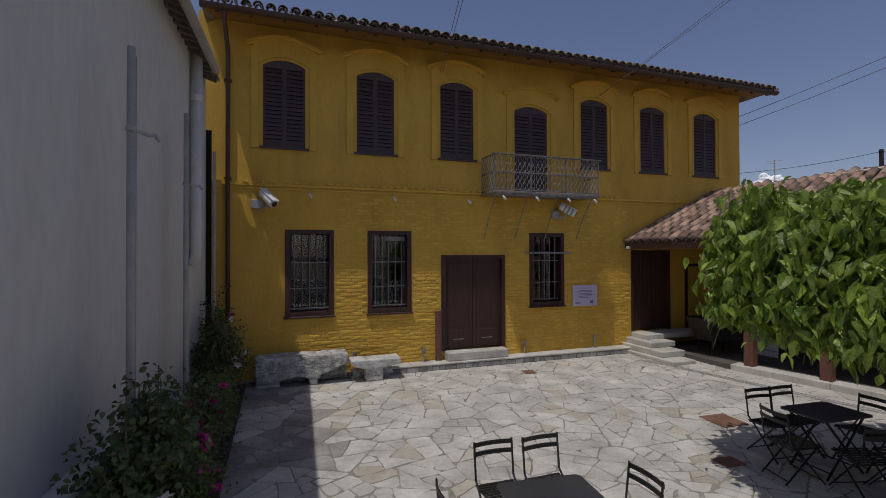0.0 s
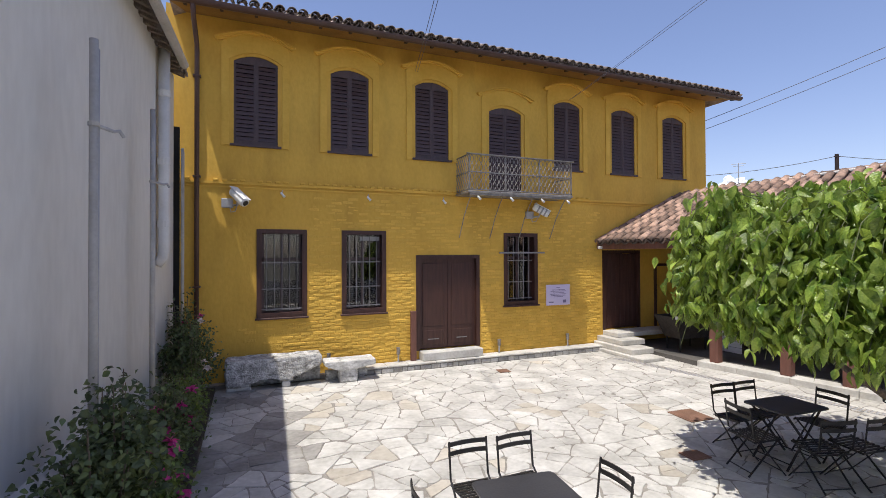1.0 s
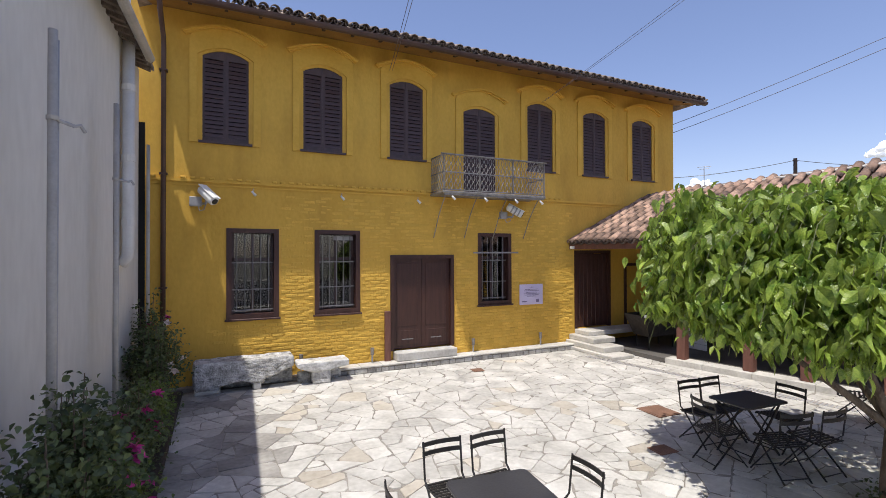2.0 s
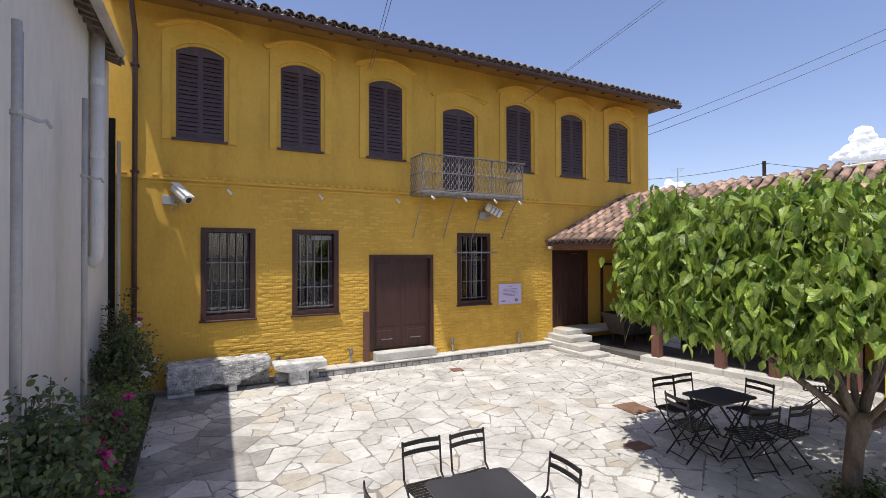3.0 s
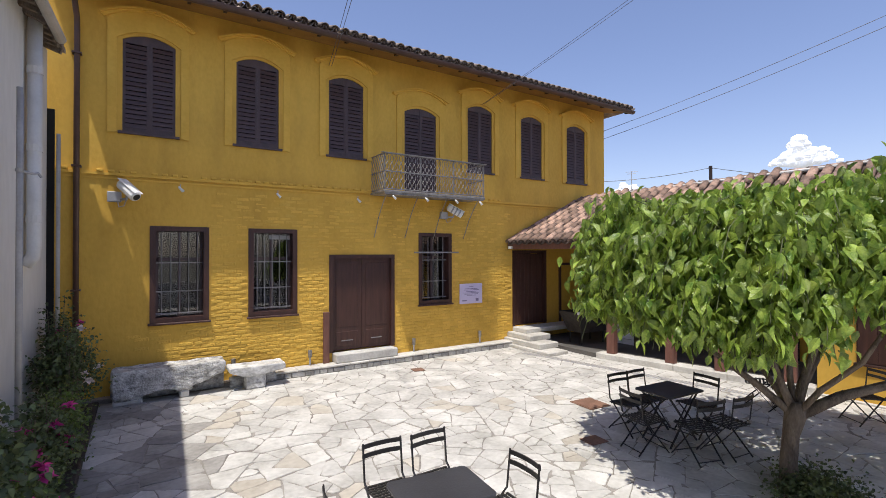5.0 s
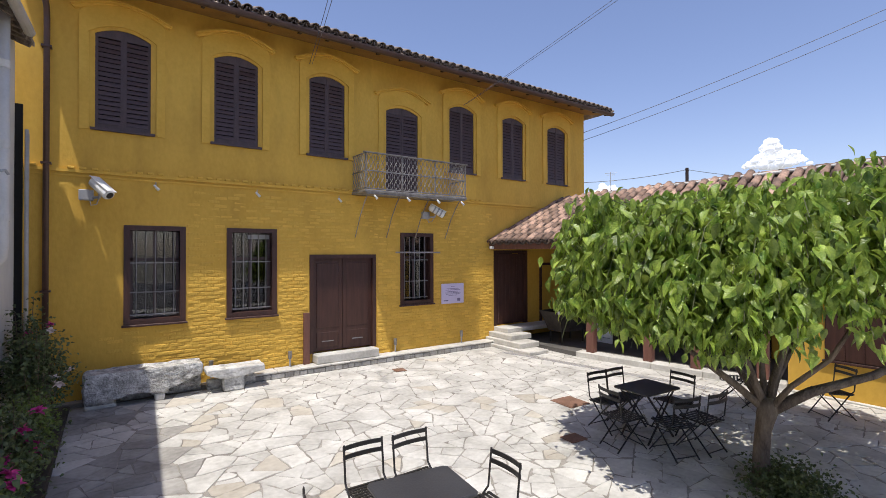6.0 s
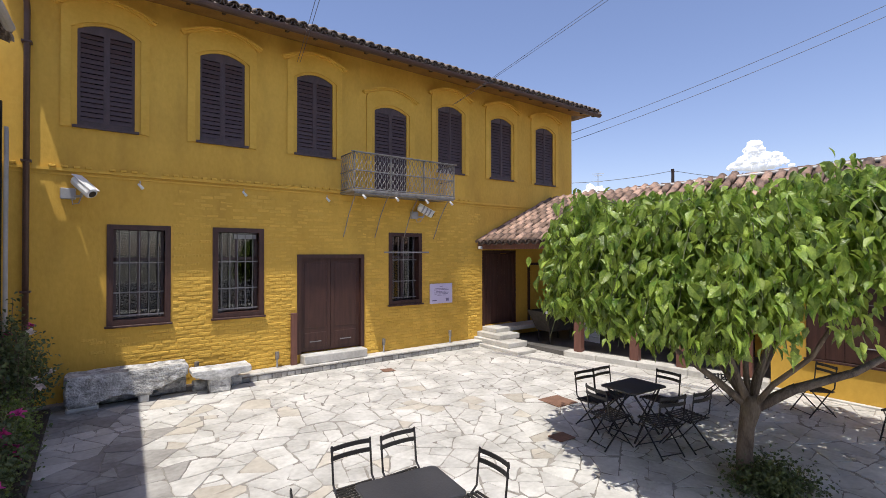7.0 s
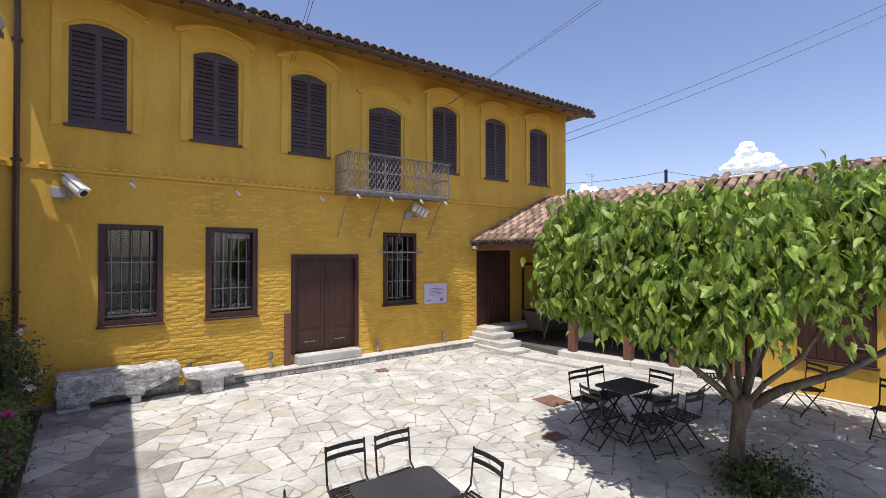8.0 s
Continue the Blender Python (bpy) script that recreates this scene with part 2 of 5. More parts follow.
# ---- mesh helpers ----
class Geo:
    """Collects vertices and faces of one mesh."""

    def __init__(self):
        self.v, self.f = [], []

    def box(self, x0, y0, z0, x1, y1, z1):
        k = len(self.v)
        self.v += [(x, y, z) for z in (z0, z1) for x, y in ((x0, y0), (x1, y0), (x1, y1), (x0, y1))]
        self.f += [tuple(k + i for i in q) for q in ((3, 2, 1, 0), (4, 5, 6, 7), (0, 1, 5, 4), (1, 2, 6, 5), (2, 3, 7, 6), (3, 0, 4, 7))]
        return self

    def soft(self, x0, y0, z0, x1, y1, z1, c):
        """A box with all edges cut off by c."""
        k = len(self.v)
        for z, e in ((z0, c), (z0 + c, 0), (z1 - c, 0), (z1, c)):
            for x, y in ((x0 + c, y0 + e), (x1 - c, y0 + e), (x1 - e, y0 + c), (x1 - e, y1 - c), (x1 - c, y1 - e), (x0 + c, y1 - e), (x0 + e, y1 - c), (x0 + e, y0 + c)):
                self.v.append((x, y, z))
        for r in range(3):
            for i in range(8):
                j = (i + 1) % 8
                self.f.append((k + r * 8 + i, k + r * 8 + j, k + r * 8 + 8 + j, k + r * 8 + 8 + i))
        self.f.append(tuple(k + i for i in reversed(range(8))))
        self.f.append(tuple(k + 24 + i for i in range(8)))
        return self

    def tube(self, pts, r, n=6, flat=None):
        """A tube along points; r one radius or one for each point; flat=(width, thickness) makes a flat strip."""
        pts = [Vector(p) for p in pts]
        k = len(self.v)
        rs = r if isinstance(r, (list, tuple)) else [r] * len(pts)
        side = None
        for i, p in enumerate(pts):
            d = (pts[min(i + 1, len(pts) - 1)] - pts[max(i - 1, 0)]).normalized()
            if side is None:
                ref = Vector((0, 0, 1)) if abs(d.z) < 0.9 else Vector((1, 0, 0))
                side = d.cross(ref).normalized()
            else:
                side = (side - d * side.dot(d)).normalized()
            up = side.cross(d)
            if flat:
                for a, b in ((-1, -1), (1, -1), (1, 1), (-1, 1)):
                    self.v.append(tuple(p + side * a * flat[0] / 2 + up * b * flat[1] / 2))
            else:
                for j in range(n):
                    w = 2 * math.pi * j / n
                    self.v.append(tuple(p + (side * math.cos(w) + up * math.sin(w)) * rs[i]))
        if flat:
            n = 4
        for i in range(len(pts) - 1):
            for j in range(n):
                self.f.append((k + i * n + j, k + i * n + (j + 1) % n, k + (i + 1) * n + (j + 1) % n, k + (i + 1) * n + j))
        self.f.append(tuple(k + j for j in reversed(range(n))))
        e = k + (len(pts) - 1) * n
        self.f.append(tuple(e + j for j in range(n)))
        return self

    def prism(self, outline, y0, y1):
        """An outline of (x, z), counter-clockwise seen from -y, from y0 (front) to y1."""
        k, n = len(self.v), len(outline)
        self.v += [(x, y0, z) for x, z in outline] + [(x, y1, z) for x, z in outline]
        self.f.append(tuple(k + i for i in range(n)))
        self.f.append(tuple(k + n + i for i in reversed(range(n))))
        for i in range(n):
            j = (i + 1) % n
            self.f.append((k + i, k + n + i, k + n + j, k + j))
        return self

    def ribbon(self, low, top, y0, y1):
        """One closed strip between two lines of (x, z) that run from right to left."""
        k, n = len(self.v), len(low)
        for a, b in zip(low, top):
            self.v += [(a[0], y0, a[1]), (b[0], y0, b[1]), (b[0], y1, b[1]), (a[0], y1, a[1])]
        for i in range(n - 1):
            for j in range(4):
                self.f.append((k + i * 4 + j, k + i * 4 + (j + 1) % 4, k + (i + 1) * 4 + (j + 1) % 4, k + (i + 1) * 4 + j))
        self.f += [(k + 3, k + 2, k + 1, k), tuple(k + (n - 1) * 4 + j for j in range(4))]
        return self

    def add(self, verts, faces):
        k = len(self.v)
        self.v += [tuple(p) for p in verts]
        self.f += [tuple(k + i for i in q) for q in faces]
        return self

    def mesh(self, name, mat, smooth=False):
        me = bpy.data.meshes.new(name)
        me.from_pydata(self.v, [], self.f)
        me.materials.append(mat)
        if smooth:
            me.polygons.foreach_set("use_smooth", [True] * len(me.polygons))
        me.update()
        return me


def part(name, geo, mat, parent=None, label="", smooth=False, at=None):
    """Links a Geo, or a mesh that is made already, as one object under a thing or a part."""
    ob = new(name, geo if isinstance(geo, bpy.types.Mesh) else geo.mesh(name, mat, smooth))
    if at is not None:
        ob.matrix_basis = at
    if parent:
        ob.parent = parent
    if label:
        ob["label"] = label
    return ob


def thing(name, label, category, group="", kind="", at=None):
    ob = tagged(new(name), label, category, group, kind)
    ob.empty_display_size = 0.2
    if at is not None:
        ob.matrix_basis = at
    return ob


def structure(name, geo, mat, label, category, kind="structure", smooth=False):
    return tagged(new(name, geo.mesh(name, mat, smooth)), label, category, "", kind)


def wall_with_holes(x0, x1, z0, z1, y0, y1, holes):
    """A wall between y0 (front) and y1 with rectangular openings (xa, xb, za, zb) right through it."""
    g = Geo()
    xs = sorted({x0, x1, *[h[0] for h in holes], *[h[1] for h in holes]})
    zs = sorted({z0, z1, *[h[2] for h in holes], *[h[3] for h in holes]})
    idx = {}

    def vert(x, y, z):
        if (x, y, z) not in idx:
            idx[x, y, z] = len(g.v)
            g.v.append((x, y, z))
        return idx[x, y, z]

    def solid(i, j):
        if not (0 <= i < len(xs) - 1 and 0 <= j < len(zs) - 1):
            return False
        cx, cz = (xs[i] + xs[i + 1]) / 2, (zs[j] + zs[j + 1]) / 2
        return not any(h[0] < cx < h[1] and h[2] < cz < h[3] for h in holes)

    for i in range(len(xs) - 1):
        for j in range(len(zs) - 1):
            if not solid(i, j):
                continue
            a, b, c, d = xs[i], xs[i + 1], zs[j], zs[j + 1]
            g.f.append((vert(a, y0, c), vert(b, y0, c), vert(b, y0, d), vert(a, y0, d)))
            g.f.append((vert(b, y1, c), vert(a, y1, c), vert(a, y1, d), vert(b, y1, d)))
            if not solid(i - 1, j):
                g.f.append((vert(a, y1, c), vert(a, y0, c), vert(a, y0, d), vert(a, y1, d)))
            if not solid(i + 1, j):
                g.f.append((vert(b, y0, c), vert(b, y1, c), vert(b, y1, d), vert(b, y0, d)))
            if not solid(i, j - 1):
                g.f.append((vert(a, y1, c), vert(b, y1, c), vert(b, y0, c), vert(a, y0, c)))
            if not solid(i, j + 1):
                g.f.append((vert(a, y0, d), vert(b, y0, d), vert(b, y1, d), vert(a, y1, d)))
    return g


def arch(cx, half, spring, rise, n=10):
    """Points of a segmental arch from right to left."""
    return [(cx + half * (1 - 2 * i / n), spring + rise * (1 - (1 - 2 * i / n) ** 2)) for i in range(n + 1)]


# ---- ground ----
g = Geo()
g.add([(-700, -700, -0.02), (700, -700, -0.02), (700, 700, -0.02), (-700, 700, -0.02)], [(0, 1, 2, 3)])
structure("ground", g, m_earth, "dry pale earth ground round the courtyard", "ground")
pavement = structure("pavement", Geo().box(-0.62, -15.8, -0.3, 10.72, -0.3, -0.006), m_mortar, "grey mortar bed of the courtyard's crazy paving", "paving")

# ---- yellow townhouse ----
house = thing("townhouse", "two-storey ochre yellow townhouse with brown shutters and tiled roof", "house")
UPPER = [(0.145, 0.43, 4.94, 6.67), (2.11, 0.43, 4.94, 6.67), (4.095, 0.43, 4.94, 6.67), (6.12, 0.475, 4.12, 6.28), (8.055, 0.43, 4.94, 6.67), (10.03, 0.43, 4.94, 6.67), (11.99, 0.43, 4.94, 6.67)]
LOWER = [(0.665, 0.51), (2.43, 0.51), (6.56, 0.51)]
RISE = 0.13
holes = [(c - h, c + h, a, b + RISE) for c, h, a, b in UPPER]
holes += [(c - h, c + h, 1.32, 3.19) for c, h in LOWER]
holes += [(3.67, 5.35, 0.36, 2.63), (9.23, 10.61, 0.5, 2.74)]
front = wall_with_holes(-1.5, 13.39, -0.1, 7.62, 0.0, 0.42, holes)
for c, h, a, b in UPPER:
    pts = arch(c, h, b, RISE)
    right = [p for p in pts if p[0] >= c - 1e-6]
    left = [p for p in pts if p[0] <= c + 1e-6]
    part("spandrel", Geo().prism([(c + h, b + RISE)] + [(c, b + RISE)] + right[::-1][1:], 0.0, 0.42), m_plaster, house)
    part("spandrel", Geo().prism([(c, b + RISE), (c - h, b + RISE)] + left[::-1][:-1], 0.0, 0.42), m_plaster, house)
part("wall", front, m_plaster, house, "ochre plaster over brick, stained in places")
part("side_wall", Geo().box(12.99, 0.42, -0.1, 13.39, 8.4, 7.62), m_plaster, house)
part("side_wall", Geo().box(-1.5, 0.42, -0.1, -1.1, 8.4, 7.62), m_plaster, house)
part("back_wall", Geo().box(-1.1, 8.0, -0.1, 12.99, 8.4, 7.62), m_plaster, house)
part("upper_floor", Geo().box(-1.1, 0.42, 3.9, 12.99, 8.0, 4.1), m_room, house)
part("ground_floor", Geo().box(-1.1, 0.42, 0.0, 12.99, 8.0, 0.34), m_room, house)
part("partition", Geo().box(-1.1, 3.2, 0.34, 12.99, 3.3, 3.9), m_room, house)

# string course with small dentils
g = Geo().box(-1.35, -0.035, 4.10, 13.39, 0.0, 4.155).box(-1.35, -0.02, 4.03, 13.39, 0.0, 4.06)
part("string_course", g, m_trim, house)
random.seed(4)
dentil = Geo().soft(-0.05, -0.06, 0, 0.05, 0.0, 0.045, 0.01).mesh("dentil", m_trim)
x = -1.3
while x < 8.8:
    if random.random() < 0.88:
        part("dentil", dentil, None, house, at=pose(x, 0, 4.157, 0, random.uniform(-3, 3), 0))
    x += 0.17


def surround(c, h, z0, spring):
    """Raised plaster panel, architrave and brow round an upper window."""
    top, mid, low = [], [], []
    for i in range(15):
        u = 1 - 2 * i / 14
        z = spring + 0.41 + 0.22 * max(0.0, math.cos(u * math.pi / 2 * 1.04)) ** 0.9
        top.append((c + u * (h + 0.36), z))
        mid.append((c + u * (h + 0.34), z - 0.03))
        low.append((c + u * (h + 0.29), z - 0.065))
    o = h + 0.23
    inner = [(c + h + 0.09, z0 - 0.03), (c + h + 0.09, spring)] + arch(c, h + 0.09, spring, RISE + 0.06, 14)[1:-1] + [(c - h - 0.09, spring), (c - h - 0.09, z0 - 0.03)]
    outer = [(c + o, z0 - 0.05), (c + o, spring + 0.3)] + [(c + max(-o, min(o, x - c)), z) for x, z in low[1:-1]] + [(c - o, spring + 0.3), (c - o, z0 - 0.05)]
    part("wall_panel", Geo().ribbon(inner, outer, -0.03, 0.0), m_trim, house)
    hood = part("window_hood", Geo().ribbon(mid, top, -0.12, 0.0), m_trim, house)
    part("moulding", Geo().ribbon(low, mid, -0.07, 0.0), m_trim, hood)


slat_mesh = Geo().tube([(-0.155, 0, 0), (0.155, 0, 0)], 1, flat=(0.082, 0.010)).mesh("slat", m_shutter)


def shuttered_window(c, h, z0, spring):
    """Closed pair of louvred shutters with an arched head."""
    frame_geo = Geo()
    y0, y1 = 0.03, 0.075
    crown = arch(c, h, spring, RISE)
    for s in (-1, 1):
        a, b = (c - h, c - 0.004) if s < 0 else (c + 0.004, c + h)
        frame_geo.box(a, y0, z0, a + 0.045, y1, spring)
        frame_geo.box(b - 0.045, y0, z0, b, y1, spring)
        for za, zb in ((z0, z0 + 0.09), (spring - 0.05, spring)):
            frame_geo.box(a + 0.045, y0, za, b - 0.045, y1, zb)
    for i in range(10):
        frame_geo.prism([(crown[i + 1][0], spring), (crown[i][0], spring), crown[i], crown[i + 1]], y0, y1)
    frame_geo.box(c - 0.014, y0 - 0.008, z0, c + 0.014, y0, spring + RISE * 0.9)
    w = part("shuttered_window", frame_geo, m_shutter, house, "closed dark brown louvred shutters")
    part("sill", Geo().box(c - h - 0.07, -0.05, z0 - 0.045, c + h + 0.07, 0.1, z0), m_shutter, w)
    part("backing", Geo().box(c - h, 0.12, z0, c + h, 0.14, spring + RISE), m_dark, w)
    step = 0.088
    for s in (-1, 1):
        z = z0 + 0.13
        while z < spring - 0.08:
            part("slat", slat_mesh, None, w, at=pose(c + s * h / 2, 0.042, z, 73 + 4 * math.sin(z * 37 + c * 5), 0, 0) @ Matrix.Diagonal(((h - 0.085) / 0.31, 1, 1, 1)))
            z += step


for c, h, a, b in UPPER:
    surround(c, h, a, b)
    shuttered_window(c, h, a, b)


def barred_window(c, h, z0, z1, shade):
    """Brown frame, glass, and grey bars in front of it."""
    g = Geo()
    for x0, x1, a, b in ((c - h, c - h + 0.1, z0, z1), (c + h - 0.1, c + h, z0, z1), (c - h + 0.1, c + h - 0.1, z0, z0 + 0.1), (c - h + 0.1, c + h - 0.1, z1 - 0.09, z1)):
        g.box(x0, -0.02, a, x1, 0.2, b)
    w = part("barred_window", g, m_door, house, "brown framed window behind grey iron bars")
    g = Geo().box(c - 0.03, 0.2, z0 + 0.1, c + 0.03, 0.25, z1 - 0.09).box(c - h + 0.1, 0.2, z0 + 1.2, c + h - 0.1, 0.25, z0 + 1.26)
    g.box(c - h + 0.1, 0.2, z0 + 0.1, c - h + 0.15, 0.25, z1 - 0.09).box(c + h - 0.15, 0.2, z0 + 0.1, c + h - 0.1, 0.25, z1 - 0.09)
    part("sash", g, m_shutter, w)
    pane = part("pane", Geo().box(c - h + 0.1, 0.22, z0 + 0.1, c + h - 0.1, 0.226, z1 - 0.09), m_glass, w)
    pane.visible_shadow = False
    part("sill", Geo().soft(c - h - 0.03, -0.07, z0 - 0.035, c + h + 0.03, 0.06, z0 + 0.005, 0.008), m_door, w)
    for i in range(5):
        x = c - h + 0.2 + i * (2 * h - 0.4) / 4
        part("bar", Geo().tube([(x, 0.12, z0 + 0.14), (x, 0.12, z1 - 0.1)], 0.0095, 6), m_bar, w)
    for z in (z0 + 0.17, z0 + 0.60, z0 + 1.16):
        part("cross_bar", Geo().box(c - h + 0.1, 0.107, z - 0.011, c + h - 0.1, 0.133, z + 0.011), m_bar, w)
    if shade:
        part("blind", Geo().box(c - 0.06, 0.16, z1 - 0.22, c + h - 0.12, 0.19, z1 - 0.13), m_camgrey, w)


barred_window(0.665, 0.51, 1.32, 3.19, False)
barred_window(2.43, 0.51, 1.32, 3.19, True)
barred_window(6.56, 0.51, 1.32, 3.19, False)
part("rail", Geo().box(5.88, -0.1, 2.66, 7.24, -0.06, 2.7), m_bar, house, "grey iron rail across the window")


def double_door(x0, x1, z0, z1, planks):
    g = Geo()
    g.box(x0, -0.02, z0, x0 + 0.09, 0.3, z1).box(x1 - 0.09, -0.02, z0, x1, 0.3, z1).box(x0 + 0.09, -0.02, z1 - 0.09, x1 - 0.09, 0.3, z1)
    d = part("double_door", g, m_door, house, "closed dark brown wooden double door")
    mid = (x0 + x1) / 2
    for a, b in ((x0 + 0.09, mid - 0.004), (mid + 0.004, x1 - 0.09)):
        if planks:
            n = 4
            w = (b - a) / n
            for i in range(n):
                part("plank", Geo().soft(a + i * w + 0.003, 0.06, z0 + 0.02, a + (i + 1) * w - 0.003, 0.11, z1 - 0.1, 0.008), m_door, d)
        else:
            part("leaf", Geo().box(a, 0.08, z0 + 0.02, b, 0.13, z1 - 0.09), m_door, d)
            for za, zb in ((z0 + 0.55, z1 - 0.2), (z0 + 0.1, z0 + 0.45)):
                part("panel", Geo().soft(a + 0.1, 0.072, za, b - 0.1, 0.09, zb, 0.006), m_door, d)
            part("kick_plate", Geo().box((a + b) / 2 - 0.14, 0.055, z0 + 0.23, (a + b) / 2 + 0.14, 0.07, z0 + 0.25), m_bar, d, "worn steel strip")


double_door(3.67, 5.35, 0.36, 2.63, False)
double_door(9.23, 10.61, 0.5, 2.74, True)
part("doorstep", Geo().soft(3.74, -0.3, 0.16, 5.3, 0.1, 0.36, 0.02), m_step, house, "white marble doorstep")

# eaves: soffit boards, rafter ends, gutter
EAVE_Y, EAVE_Z, ROOF_X = -0.82, 7.35, -1.36
g = Geo()
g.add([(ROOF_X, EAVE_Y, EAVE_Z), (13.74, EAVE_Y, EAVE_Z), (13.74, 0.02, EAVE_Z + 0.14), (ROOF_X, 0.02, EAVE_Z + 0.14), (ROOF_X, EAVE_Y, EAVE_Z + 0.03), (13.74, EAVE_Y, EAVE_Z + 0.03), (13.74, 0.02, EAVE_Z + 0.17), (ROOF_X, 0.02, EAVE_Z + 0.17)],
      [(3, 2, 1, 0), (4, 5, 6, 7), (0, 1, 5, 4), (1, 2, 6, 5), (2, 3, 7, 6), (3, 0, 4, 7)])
part("soffit", g, m_soffit, house, "ochre eave boards with the eave's shade in their colour")
x = -1.1
while x < 13.8:
    part("rafter_end", Geo().tube([(x, EAVE_Y + 0.03, EAVE_Z - 0.012), (x, EAVE_Y + 0.26, EAVE_Z + 0.03)], 1, flat=(0.06, 0.04)), m_eave, house)
    x += 0.62
g = Geo()
prof = [(-0.095 * math.cos(a), -0.09 * math.sin(a)) for a in [math.pi * i / 8 for i in range(9)]]
ring = prof + [(x * 0.9, z * 0.9) for x, z in prof[::-1]]
n = len(ring)
for X in (ROOF_X, 13.77):
    g.v += [(X, EAVE_Y - 0.06 + a, EAVE_Z + 0.0 + b) for a, b in ring]
for i in range(n):
    j = (i + 1) % n
    g.f.append((i, j, n + j, n + i))
g.f += [tuple(range(n)), tuple(reversed(range(n, 2 * n)))]
part("gutter", g, m_pipe_brown, house, "dark brown metal gutter", smooth=False)
g = Geo().tube([(-0.95, EAVE_Y - 0.06, EAVE_Z - 0.07), (-0.95, EAVE_Y + 0.1, EAVE_Z - 0.25), (-0.95, -0.12, EAVE_Z - 0.5), (-0.95, -0.07, 6.7), (-0.95, -0.07, 0.0)], 0.045, 10)
down = part("downpipe", g, m_pipe_brown, house, "dark brown downpipe", smooth=True)
for z in (6.2, 4.2, 2.0):
    part("pipe_clip", Geo().box(-1.02, -0.14, z, -0.88, 0.0, z + 0.03), m_pipe_brown, down)

# hipped roof body over the whole plan
RIDGE = 9.6
g = Geo().add([(ROOF_X, EAVE_Y, EAVE_Z + 0.035), (13.74, EAVE_Y, EAVE_Z + 0.035), (13.74, 8.9, EAVE_Z + 0.035), (ROOF_X, 8.9, EAVE_Z + 0.035), (3.4, 4.05, RIDGE), (9.0, 4.05, RIDGE)],
              [(0, 1, 5, 4), (1, 2, 5), (2, 3, 4, 5), (3, 0, 4)])
roof = part("roof", g, m_tile_old, house, "weathered grey-brown clay tile roof")


def barrel(length, r0, r1, n=7, t=0.014):
    """A barrel tile along +y from the origin, hollow below."""
    vs, fs = [], []
    for y, r in ((0, r0), (length, r1)):
        for rr in (r, r - t):
            for i in range(n):
                a = math.pi * i / (n - 1)
                vs.append((-rr * math.cos(a), y, rr * math.sin(a)))
    for i in range(n - 1):
        fs += [(i + 1, i, 2 * n + i, 2 * n + i + 1), (n + i, n + i + 1, 3 * n + i + 1, 3 * n + i), (i, i + 1, n + i + 1, n + i), (2 * n + i + 1, 2 * n + i, 3 * n + i, 3 * n + i + 1)]
    fs += [(0, n, 3 * n, 2 * n), (2 * n - 1, n - 1, 3 * n - 1, 4 * n - 1)]
    return vs, fs


slope = math.degrees(math.atan2(RIDGE - EAVE_Z - 0.035, 4.05 - EAVE_Y))
tile_v, tile_f = barrel(0.45, 0.1, 0.08)
eave_tile = Geo().add(tile_v, tile_f).mesh("tile", m_tile_old, True)
pan_tile = Geo().add([(x, y, -z + 0.09) for x, y, z in tile_v], [q[::-1] for q in tile_f]).mesh("pan_tile", m_tile_old, True)
random.seed(11)
joined = Geo()
x = -1.24
k = 0
while x < 13.74:
    j = random.uniform(-0.012, 0.012)
    part("tile", eave_tile, None, roof, at=pose(x + j, EAVE_Y - 0.1 + random.uniform(-0.015, 0.015), EAVE_Z + 0.07, slope + random.uniform(-1, 2), random.uniform(-4, 4), random.uniform(-2, 2)))
    part("pan_tile", pan_tile, None, roof, at=pose(x + 0.1125, EAVE_Y - 0.07, EAVE_Z + 0.03, slope, 0, random.uniform(-2, 2)))
    reach = min(x + 1.35, 13.74 - x, 4.9)
    d = 0.36
    while d < reach - 0.3:
        m = pose(x, EAVE_Y + d * math.cos(radians(slope)), EAVE_Z + 0.08 + d * math.sin(radians(slope)), slope + 1.5, 0, random.uniform(-2, 2))
        joined.add([m @ Vector(p) for p in tile_v], tile_f)
        d += 0.38
    x += 0.225
part("roof_tiles", joined, m_tile_old, roof, smooth=True)["kind"] = "stuff"

# balcony
balcony = part("balcony", Geo().soft(4.7, -0.76, 4.07, 7.64, 0.0, 4.13, 0.01).box(4.74, -0.74, 4.03, 7.6, -0.7, 4.07), m_iron, house, "narrow balcony with ornate wrought-iron railing")
g = Geo()
for z in (4.16, 4.57, 4.98):
    g.box(4.72, -0.745, z - 0.012, 7.62, -0.72, z + 0.012)
    for x in (4.72, 7.595):
        g.box(x, -0.72, z - 0.012, x + 0.025, 0.0, z + 0.012)
for x in (4.72, 5.68, 6.64, 7.595):
    g.box(x, -0.745, 4.13, x + 0.025, -0.72, 5.0)
g.box(4.66, -0.77, 4.98, 7.68, -0.71, 5.0)
part("railing_frame", g, m_iron, balcony)


def scroll(px, side, zc, hgt):
    """One S-shaped scroll of a railing panel, px along the rail."""
    pts = []
    for i in range(13):
        u = i / 12
        pts.append((px + 0.042 * math.sin(u * 2 * math.pi) * side, zc + (u - 0.5) * hgt))
    return pts


